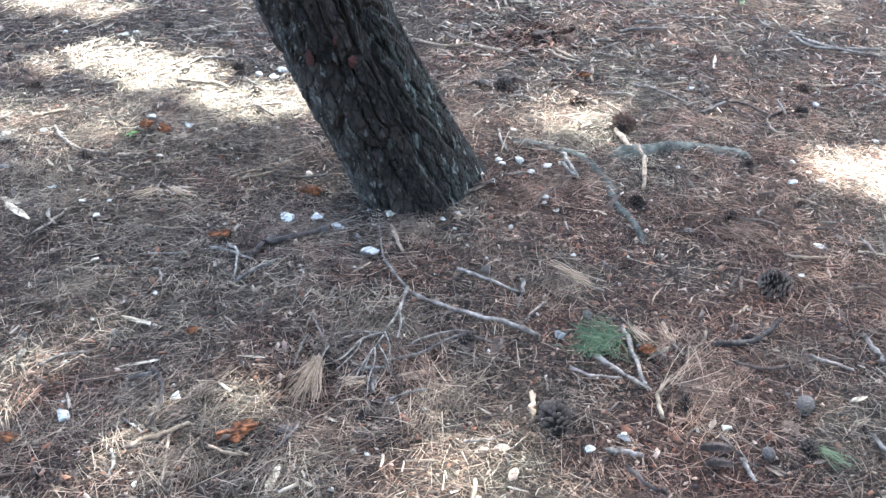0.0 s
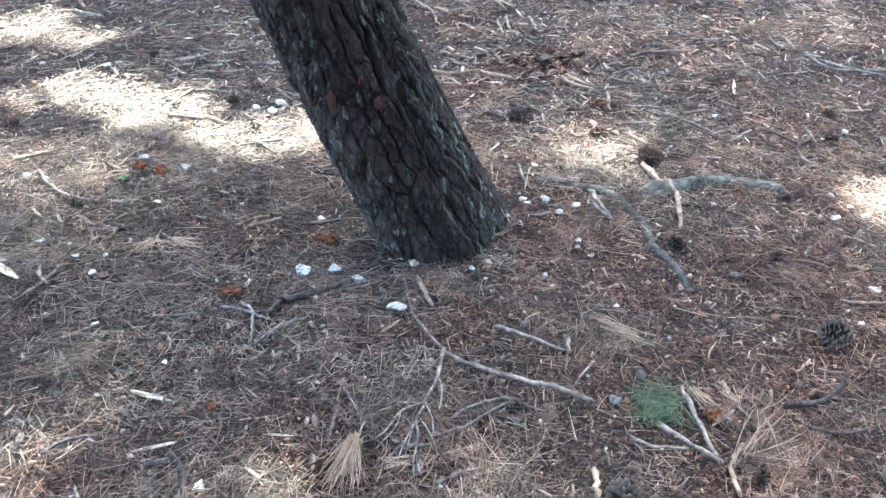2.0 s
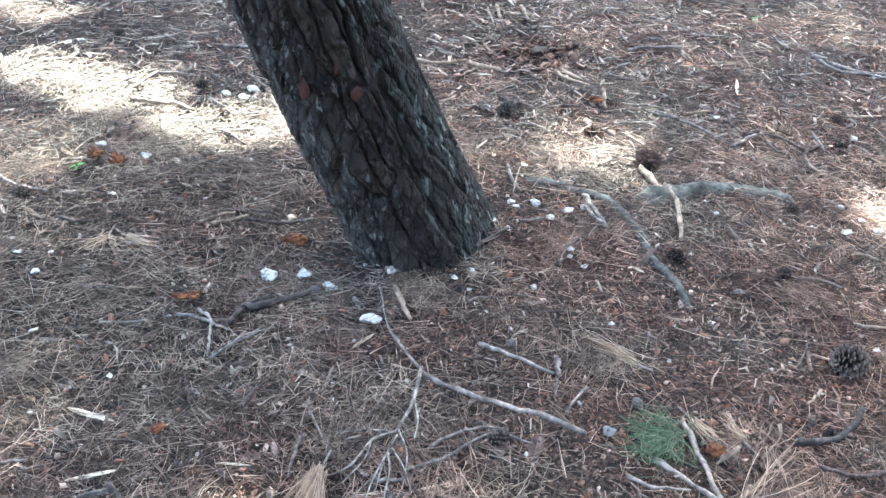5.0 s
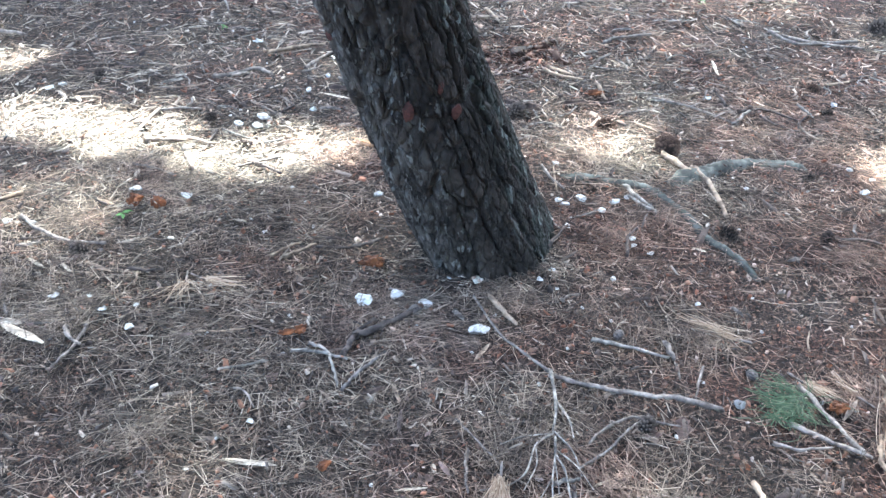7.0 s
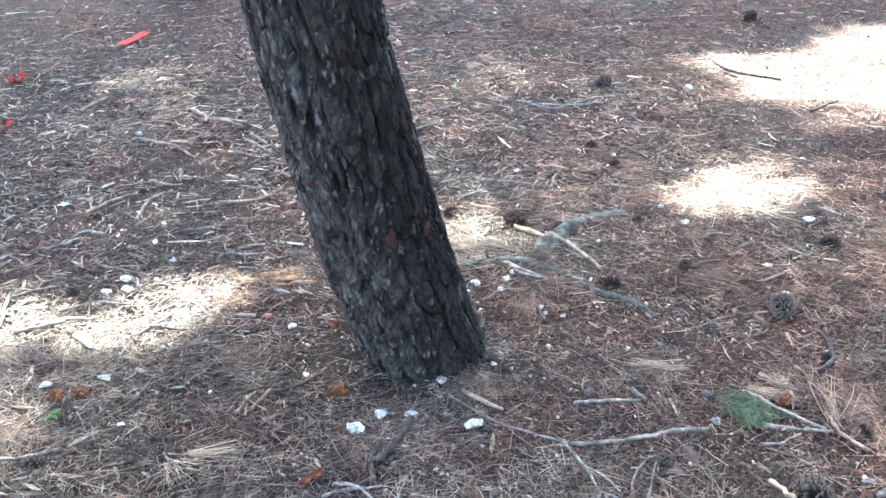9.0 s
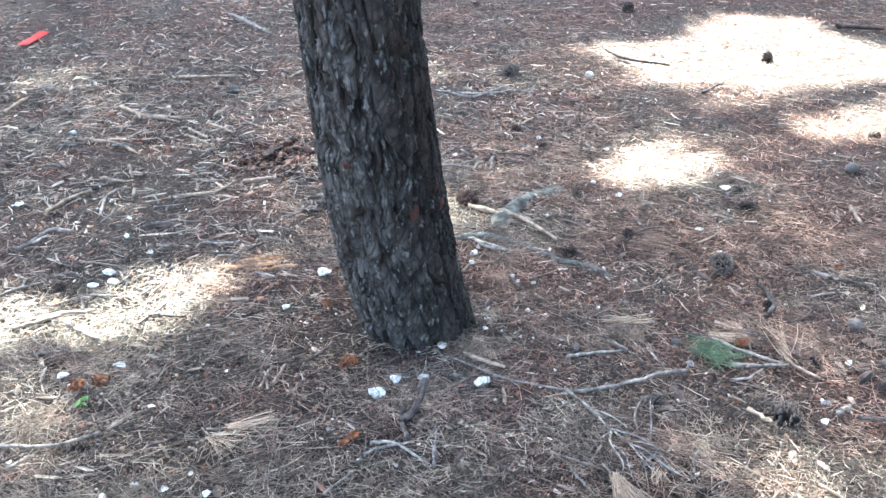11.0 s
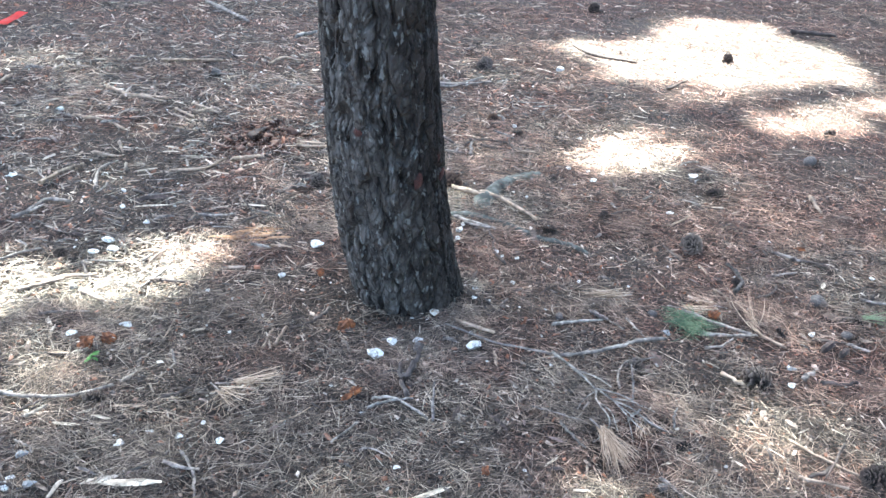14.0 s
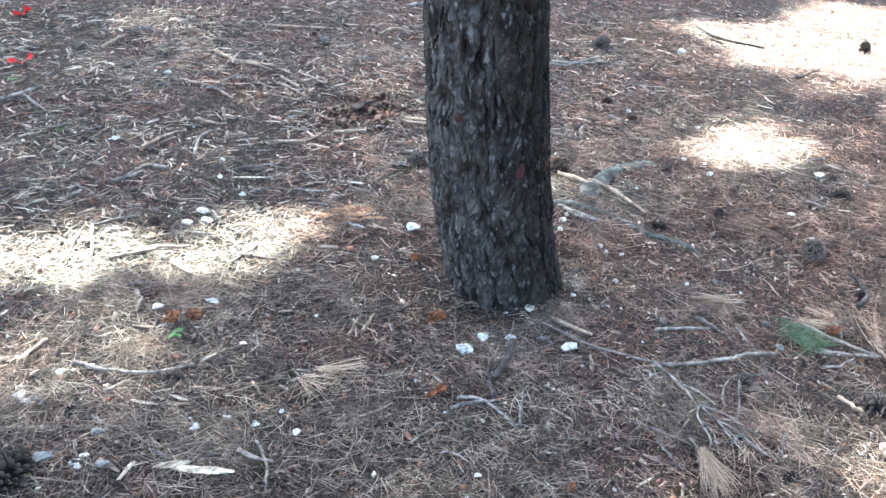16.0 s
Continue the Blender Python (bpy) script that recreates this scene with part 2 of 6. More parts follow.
MATS = {
    "soil": soil_material(),
    "bark": bark_material(),
    "litter": needle_material("dry_needles", [(0.0, (0.050, 0.038, 0.031)), (0.30, (0.125, 0.097, 0.078)), (0.66, (0.26, 0.205, 0.166)), (0.92, (0.37, 0.305, 0.25)), (1.0, (0.52, 0.455, 0.39))], 0.62),
    # older needles, coloured extra dark to deepen the shade in the gaps
    "shaded_old_litter": needle_material("old_needles", [(0.0, (0.012, 0.0095, 0.0080)), (0.6, (0.050, 0.038, 0.031)), (1.0, (0.125, 0.098, 0.080))], 0.62),
    "chips": needle_material("bark_crumbs", [(0.0, (0.028, 0.021, 0.019)), (0.40, (0.075, 0.053, 0.044)), (0.62, (0.15, 0.098, 0.075)), (0.68, (0.19, 0.088, 0.052)), (0.78, (0.21, 0.098, 0.058)), (0.83, (0.20, 0.145, 0.115)), (0.92, (0.29, 0.22, 0.175)), (1.0, (0.52, 0.47, 0.42))]),
    "bits": needle_material("twig_wood", [(0.0, (0.035, 0.027, 0.024)), (0.4, (0.13, 0.10, 0.085)), (0.7, (0.26, 0.215, 0.175)), (1.0, (0.50, 0.44, 0.37))], 0.3),
    "slivers": needle_material("sliver_wood", [(0.0, (0.026, 0.021, 0.019)), (0.45, (0.095, 0.076, 0.066)), (0.80, (0.20, 0.165, 0.140)), (1.0, (0.40, 0.35, 0.30))], 0.4),
    "redrot": needle_material("red_rot", [(0.0, (0.018, 0.010, 0.008)), (0.6, (0.075, 0.034, 0.022)), (1.0, (0.15, 0.070, 0.043))], 0.0),
    "thatch": needle_material("needle_thatch", [(0.0, (0.050, 0.037, 0.029)), (0.5, (0.165, 0.125, 0.098)), (0.9, (0.31, 0.245, 0.195)), (1.0, (0.44, 0.37, 0.305))], 0.45),
    "tan": needle_material("tan_needles", [(0.0, (0.19, 0.125, 0.082)), (0.6, (0.38, 0.275, 0.19)), (1.0, (0.56, 0.445, 0.335))], 0.15),
    "green": needle_material("green_needles", [(0.0, (0.032, 0.062, 0.032)), (0.6, (0.075, 0.118, 0.060)), (1.0, (0.17, 0.195, 0.115))], 0.0),
    "paleg": needle_material("fading_needles", [(0.0, (0.08, 0.12, 0.06)), (1.0, (0.21, 0.235, 0.14))], 0.0),
    "foliage": needle_material("pine_foliage", [(0.0, (0.025, 0.055, 0.018)), (1.0, (0.06, 0.105, 0.035))], 0.0),
    "pale": wood_material("barkless_wood", (0.19, 0.140, 0.103), (0.38, 0.30, 0.235)),
    "bleached": wood_material("bleached_wood", (0.075, 0.066, 0.060), (0.40, 0.37, 0.34)),
    "grey": wood_material("weathered_wood", (0.082, 0.070, 0.064), (0.33, 0.288, 0.262)),
    "dark": wood_material("barked_stick", (0.035, 0.028, 0.026), (0.12, 0.095, 0.085)),
    "char": wood_material("blackened_stick", (0.012, 0.0095, 0.009), (0.085, 0.072, 0.070), 75.0),
    "palewood": wood_material("split_wood", (0.46, 0.385, 0.295), (0.68, 0.60, 0.49), 45.0),
    "orange": wood_material("rotten_wood", (0.085, 0.032, 0.015), (0.255, 0.100, 0.042), 70.0),
    "rotten": wood_material("crumbling_wood", (0.19, 0.10, 0.052), (0.40, 0.245, 0.145), 80.0),
    "darkbark": wood_material("loose_bark", (0.045, 0.033, 0.028), (0.14, 0.10, 0.085), 50.0),
    "root": wood_material("root_wood", (0.050, 0.054, 0.047), (0.145, 0.152, 0.138), 42.0),
    "cone_core": plain_noise("cone_core", (0.012, 0.010, 0.009), (0.03, 0.024, 0.02), 200.0, 0.9),
    "cone_shut": plain_noise("closed_cone", (0.040, 0.033, 0.030), (0.135, 0.115, 0.105), 240.0, 0.8),
    "cone_grey": cone_material("grey_cone", (0.024, 0.017, 0.014), (0.185, 0.145, 0.120)),
    "cone_dark": cone_material("dark_cone", (0.014, 0.011, 0.010), (0.095, 0.070, 0.058)),
    "cone_brown": cone_material("brown_cone", (0.028, 0.017, 0.013), (0.15, 0.092, 0.066)),
    "white": stone_material("white_stone", (0.19, 0.175, 0.155), (0.57, 0.55, 0.51)),
    "grey_stone": stone_material("grey_stone", (0.085, 0.084, 0.084), (0.185, 0.184, 0.186)),
    "tan_stone": stone_material("tan_stone", (0.38, 0.32, 0.25), (0.62, 0.55, 0.45)),
    "red": plain_noise("red_plastic", (0.50, 0.010, 0.012), (0.66, 0.018, 0.016), 20.0, 0.6),
    "leaf": plain_noise("seedling_green", (0.05, 0.14, 0.03), (0.12, 0.27, 0.065), 60.0, 0.5),
    "leaf_dry": plain_noise("dry_leaf", (0.11, 0.075, 0.065), (0.23, 0.155, 0.13), 90.0, 0.7),
    "leaf_pink": plain_noise("bleached_leaf", (0.15, 0.108, 0.085), (0.30, 0.225, 0.18), 90.0, 0.7),
    "resin": plain_noise("fresh_bark_scar", (0.040, 0.016, 0.013), (0.085, 0.030, 0.023), 120.0, 0.7),
}


# ---- mesh helpers ----
def part(name, bm, mat, parent, label=""):
    me = bpy.data.meshes.new(name)
    bm.to_mesh(me)
    bm.free()
    me.materials.append(MATS[mat])
    ob = new(name, me)
    ob.parent = parent
    return tagged(ob, label)


def bulk(name, verts, faces, mat, smooth=False):
    """One mesh from arrays: verts (n, 3), faces (m, k)."""
    me = bpy.data.meshes.new(name)
    k = faces.shape[1]
    me.vertices.add(len(verts))
    me.vertices.foreach_set("co", np.ascontiguousarray(verts, dtype=np.float32).ravel())
    me.loops.add(faces.size)
    me.loops.foreach_set("vertex_index", np.ascontiguousarray(faces, dtype=np.int32).ravel())
    me.polygons.add(len(faces))
    me.polygons.foreach_set("loop_start", np.arange(len(faces), dtype=np.int32) * k)
    me.materials.append(mat)
    me.update(calc_edges=True)
    if smooth:
        me.shade_smooth()
    return new(name, me)


def strands(x, y, z, yaw, pitch, length, radius, bend, stops=(-0.5, 0.0, 0.5)):
    """Thin bent needles, ridged along the top, that lie about (x, y, z): verts and quad faces."""
    n, m = len(x), len(stops)
    ring = np.array([-0.35, 1.5708, 3.49])
    verts = np.zeros((n, m, 3, 3))
    ca, sa, cp, sp = np.cos(yaw), np.sin(yaw), np.cos(pitch), np.sin(pitch)
    along = np.stack([ca * cp, sa * cp, sp], 1)
    side = np.stack([-sa, ca, np.zeros(n)], 1)
    up = np.cross(along, side)
    for s, f in enumerate(stops):
        mid = np.stack([x, y, z], 1) + along * (length * f)[:, None] + side * (bend * length * (0.25 - f * f))[:, None]
        r = radius * (0.55 if s == m - 1 else 1.0)
        for k, a in enumerate(ring):
            verts[:, s, k] = mid + (side * math.cos(a) + up * math.sin(a)) * r[:, None]
    one = []
    for s in range(m - 1):
        for k in range(2):
            a, b = s * 3 + k, s * 3 + k + 1
            one.append((a, b, b + 3, a + 3))
    faces = (np.arange(n) * 3 * m)[:, None, None] + np.array(one)[None]
    return verts.reshape(-1, 3), faces.reshape(-1, 4)


def rounded(pts, steps=6):
    """A smooth line through a few points."""
    p = [Vector(q) for q in pts]
    if len(p) == 2:
        return [p[0].lerp(p[1], i / 6) for i in range(7)]
    p = [p[0] * 2 - p[1]] + p + [p[-1] * 2 - p[-2]]
    line = []
    for i in range(1, len(p) - 2):
        for s in range(steps):
            t = s / steps
            a, b, c, d = p[i - 1], p[i], p[i + 1], p[i + 2]
            line.append(0.5 * (2 * b + (c - a) * t + (2 * a - 5 * b + 4 * c - d) * t * t + (3 * b - a - 3 * c + d) * t ** 3))
    return line + [p[-2]]


def tube(line, radii, sides=8, rough=0.14, seed=0, ragged=0.5, knots=0.28):
    """A gnarled rod along a line, with broken ends."""
    gen = np.random.default_rng(seed)
    bm = bmesh.new()
    rings = []
    n = len(line)
    for i, q in enumerate(line):
        d = (line[min(i + 1, n - 1)] - line[max(i - 1, 0)]).normalized()
        u = d.cross(Vector((0, 0, 1)))
        u = u.normalized() if u.length > 1e-4 else Vector((1, 0, 0))
        w = u.cross(d)
        swell = 1 + (knots if gen.random() < 0.12 else 0.0)
        ring = []
        for k in range(sides):
            a = 2 * math.pi * k / sides
            r = radii[i] * swell * (1 + rough * gen.normal())
            slip = d * (radii[i] * ragged * gen.normal()) if i in (0, n - 1) else Vector()
            ring.append(bm.verts.new(q + (u * math.cos(a) + w * math.sin(a)) * r + slip))
        rings.append(ring)
    for a, b in zip(rings, rings[1:]):
        for k in range(sides):
            bm.faces.new((a[k], a[(k + 1) % sides], b[(k + 1) % sides], b[k])).smooth = True
    bm.faces.new(list(reversed(rings[0])))
    bm.faces.new(rings[-1])
    bmesh.ops.recalc_face_normals(bm, faces=bm.faces)
    return bm


def thing(name, bm, mat, at, label, category, group=""):
    """A loose thing that is one mesh, built round its own place."""
    me = bpy.data.meshes.new(name)
    bm.to_mesh(me)
    bm.free()
    me.materials.append(MATS[mat])
    ob = new(name, me)
    ob.matrix_world = at
    return tagged(ob, label, category, group)


# ---- ground: one sheet to the horizon, fine where the camera passes ----
def spread(lo, hi, step):
    inner = np.arange(lo, hi + step / 2, step)
    far = step * np.cumsum(1.35 ** np.arange(1, 40))
    far = far[far < 500]
    return np.concatenate([lo - far[::-1], inner, hi + far])


def build_ground():
    gx, gy = spread(-2.4, 6.6, 0.028), spread(0.9, 7.2, 0.028)
    X, Y = np.meshgrid(gx, gy, indexing="ij")
    near = np.clip(1.5 - np.hypot(X - 1.5, Y - 3.5) / 12, 0, 1)
    Z = gz(X, Y) * near + rng.normal(0, 0.0022, X.shape) * near
    idx = np.arange(X.size).reshape(X.shape)
    faces = np.stack([idx[:-1, :-1], idx[1:, :-1], idx[1:, 1:], idx[:-1, 1:]], -1).reshape(-1, 4)
    ob = bulk("ground", np.stack([X, Y, Z], -1).reshape(-1, 3), faces, MATS["soil"], True)
    return tagged(ob, "brown forest floor soil under pine needles", "ground", kind="structure")


build_ground()


# ---- the leaning pine ----
def axis_of(h):
    e = math.exp(-max(h, 0) / 0.15)
    if h <= 1.4:
        x, y = -0.4572 * h + 0.0657 * h * h, -0.2729 * h + 0.0275 * h * h
    else:
        x, y = -0.5113 - 0.24 * (h - 1.4), -0.3282 - 0.15 * (h - 1.4)
    return 0.0375 + x + 0.0105 * e, 2.7573 + y - 0.0193 * e


def girth(h, a):
    e = math.exp(-max(h, 0) / 0.15)
    r = 0.1952 - 0.0449 * min(h, 1.4) + 0.0028 * e + (-0.0050 - 0.0141 * e) * np.cos(2 * a) + (0.0152 + 0.0140 * e) * np.sin(2 * a)
    r = r - 0.0108 * e * np.cos(3 * a) - 0.0021 * e * np.sin(3 * a)
    return r * (1 - 0.085 * max(h - 1.4, 0))


def plates(u, v, cu, cv, around, salt):
    """Cells of the unrolled trunk: the depth to the nearest joint (0 at a joint), a number for each cell, and the place in the cell."""
    i, j = np.floor(u / cu).astype(int), np.floor(v / cv).astype(int)
    f1, f2, own, slope = np.full(u.shape, 9.0), np.full(u.shape, 9.0), np.zeros(u.shape), np.zeros(u.shape)

    def hashed(a, b, k):
        s = np.sin((a % around) * 127.1 + b * 311.7 + k * 74.7 + salt) * 43758.5453
        return s - np.floor(s)
    for di in (-1, 0, 1):
        for dj in (-1, 0, 1):
            a, b = i + di, j + dj
            pu, pv = a + 0.1 + 0.8 * hashed(a, b, 1), b + 0.1 + 0.8 * hashed(a, b, 2)
            d = np.hypot(u / cu - pu, v / cv - pv)
            closer = d < f1
            f2 = np.where(closer, f1, np.minimum(f2, d))
            own = np.where(closer, hashed(a, b, 3), own)
            slope = np.where(closer, v / cv - pv, slope)
            f1 = np.where(closer, d, f1)
    return f2 - f1, own, slope


GIRTH = 1.16


def wander(u, v, around, fv, salt):
    """Smooth random values, -1 to 1, that close round the trunk."""
    x, y = u / GIRTH * around, v * fv
    i, j = np.floor(x).astype(int), np.floor(y).astype(int)
    fx, fy = x - i, y - j
    fx, fy = fx * fx * (3 - 2 * fx), fy * fy * (3 - 2 * fy)

    def at(a, b):
        s = np.sin((a % around) * 91.7 + b * 273.3 + salt) * 15731.743
        return 2 * (s - np.floor(s)) - 1
    low = at(i, j) * (1 - fx) + at(i + 1, j) * fx
    high = at(i, j + 1) * (1 - fx) + at(i + 1, j + 1) * fx
    return low * (1 - fy) + high * fy


def bark_relief(u, v):
    """Long bark plates with deep narrow fissures, flaking in thin layers: how far they stand out, and a tone for each."""
    du = 0.009 * wander(u, v, 12, 9, 1) + 0.007 * wander(u, v, 34, 26, 2) + 0.003 * wander(u, v, 90, 70, 3) + 0.0012 * wander(u, v, 210, 170, 4)
    dv = 0.018 * wander(u, v, 14, 7, 5) + 0.014 * wander(u, v, 40, 24, 6) + 0.005 * wander(u, v, 110, 60, 7)
    u, v = u + du, v + dv
    gap, own, slope = plates(u, v, GIRTH / 24, 0.240, 24, 0.0)
    joint = 0.12 + 0.20 * (0.5 + 0.5 * wander(u, v, 20, 12, 8))
    deep = np.clip(gap / joint, 0, 1)
    deep = deep * deep * (3 - 2 * deep)
    merged = np.clip(0.6 + 0.8 * wander(u, v, 26, 15, 11), 0, 1)
    deep = 1 - (1 - deep) * (0.12 + 0.80 * merged)
    gap2, own2, slope2 = plates(u, v, GIRTH / 44, 0.070, 44, 5.0)
    crack = np.clip(gap2 / (0.07 + 0.08 * (0.5 + 0.5 * wander(u, v, 30, 30, 12))), 0, 1)
    gap3, own3, slope3 = plates(u, v, GIRTH / 110, 0.022, 110, 9.0)
    rough = 0.0011 * wander(u, v, 160, 160, 9) + 0.0007 * wander(u, v, 320, 300, 10)
    furrow = np.clip(1 - np.abs(wander(u, v, 15, 2.4, 21)) / 0.12, 0, 1)
    furrow = furrow * furrow * (3 - 2 * furrow)
    deep = deep * (1 - 0.85 * furrow * np.clip(0.5 + 0.9 * wander(u, v, 9, 4, 22), 0, 1))
    out = deep * (0.0140 + 0.0035 * own + (0.0045 + 0.0030 * own2) * crack - 0.0020 * slope2 + 0.0018 * own3 + rough) - 0.0025 * slope * deep
    return out, 0.40 * own + 0.38 * own2 + 0.22 * own3


def tapered(points, r0, r1, sides=8, seed=0):
    line = rounded(points, 6)
    n = len(line)
    return tube(line, [r0 + (r1 - r0) * i / (n - 1) for i in range(n)], sides, 0.06, seed, 0.1)


def leafage(name, mid, size, clumps, tree, big=1.0):
    """A loose crown: small fans of needles in clumps, thicker outside than within."""
    way = rng.normal(size=(clumps, 3))
    way /= np.linalg.norm(way, axis=1)[:, None]
    lump = 0.75 + 0.25 * np.sin(way[:, :1] * 5 + mid.x * 3) * np.cos(way[:, 1:2] * 4 + mid.y)
    base = np.array(mid) + way * np.array(size) * lump * rng.uniform(0.35, 1.0, (clumps, 1)) ** 0.6
    q = 12
    base = np.repeat(base, q, 0) + rng.normal(0, 0.05 * big, (clumps * q, 3))
    d = rng.normal(size=base.shape)
    d /= np.linalg.norm(d, axis=1)[:, None]
    side = np.cross(d, rng.normal(size=base.shape))
    side /= np.linalg.norm(side, axis=1)[:, None]
    ln, wd = rng.uniform(0.08, 0.17, (len(base), 1)) * big, rng.uniform(0.02, 0.04, (len(base), 1)) * big
    v = np.stack([base, base + d * ln * 0.55 + side * wd, base + d * ln, base + d * ln * 0.55 - side * wd], 1)
    crown = bulk(name, v.reshape(-1, 3), np.arange(len(base) * 4).reshape(-1, 4), MATS["foliage"])
    crown.parent = tree


def build_pine():
    tree = tagged(new("pine_tree"), "leaning pine with dark plated bark on needle litter", "tree")
    cols = 400
    hs = np.concatenate([np.arange(-0.06, 1.30, 0.0036), np.linspace(1.34, 7.5, 50)])
    a = np.linspace(0, 2 * np.pi, cols, endpoint=False)
    verts, tones = [], []
    for h in hs:
        cx, cy = axis_of(h)
        u, v = a * GIRTH / (2 * np.pi), np.full(cols, h)
        out, own = bark_relief(u, v)
        fine = rng.normal(0, 0.0007, cols)
        foot = 0.006 * math.exp(-max(h, 0) / 0.05) * np.clip(np.sin(a * 3 + 0.7) + 0.4 * np.sin(a * 7), 0, 1)
        r = girth(h, a) - 0.0200 + out + fine + foot
        verts.append(np.stack([cx + r * np.cos(a), cy + r * np.sin(a), np.full(cols, h)], 1))
        tones.append(own)
    n = len(hs)
    idx = np.arange(n * cols).reshape(n, cols)
    nxt = np.roll(idx, -1, 1)
    faces = np.stack([idx[:-1], nxt[:-1], nxt[1:], idx[1:]], -1).reshape(-1, 4)
    trunk = bulk("trunk", np.concatenate(verts), faces, MATS["bark"], True)
    att = trunk.data.attributes.new("plate", "FLOAT", "POINT")
    att.data.foreach_set("value", np.concatenate(tones).astype(np.float32))
    trunk.parent = tree
    top = Vector((*axis_of(7.2), 7.2))
    for i in range(12):
        a0 = i * 2.4
        h0 = 5.2 + 0.17 * i
        foot = Vector((*axis_of(h0), h0))
        tip = foot + Vector((math.cos(a0), math.sin(a0), 0.45)) * (1.9 - 0.07 * i)
        part("limb", tapered([foot, foot.lerp(tip, 0.5) + Vector((0, 0, 0.15)), tip], 0.035, 0.010, 6, 700 + i), "darkbark", tree)
    leafage("crown", top + Vector((0, 0, -0.3)), (2.0, 2.0, 1.1), 1500, tree)
    # two scars of fresh bark and a smaller one
    for h, ang, w, t in ((0.528, 252, 0.024, 0.050), (0.515, 286, 0.026, 0.036), (0.58, 281, 0.014, 0.030), (0.68, 205, 0.022, 0.026)):
        bm = bmesh.new()
        bmesh.ops.create_uvsphere(bm, u_segments=10, v_segments=7, radius=1.0)
        for vert in bm.verts:
            vert.co *= 1 + 0.4 * noise.noise(vert.co * 1.9 + Vector((h * 30, ang, 0)))
        cx, cy = axis_of(h)
        th = radians(ang)
        r = float(girth(h, th)) + 0.001
        bm.transform(pose(cx + r * math.cos(th), cy + r * math.sin(th), h, 0, 8, ang) @ Matrix.Diagonal((0.004, w / 2, t / 2, 1)))
        part("bark_scar", bm, "resin", tree, "rusty red patch where bark flaked off")
    return tree


build_pine()


# ---- unseen pines, added so that their crowns shade the place ----
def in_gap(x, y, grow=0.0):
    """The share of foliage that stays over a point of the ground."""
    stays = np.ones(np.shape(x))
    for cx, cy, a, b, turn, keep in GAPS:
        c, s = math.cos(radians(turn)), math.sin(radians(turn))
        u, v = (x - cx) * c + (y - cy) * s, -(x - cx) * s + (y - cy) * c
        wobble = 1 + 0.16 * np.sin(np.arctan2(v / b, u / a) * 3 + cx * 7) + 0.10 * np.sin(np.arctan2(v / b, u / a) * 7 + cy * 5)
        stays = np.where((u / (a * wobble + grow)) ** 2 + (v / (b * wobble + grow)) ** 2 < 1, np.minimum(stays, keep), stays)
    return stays


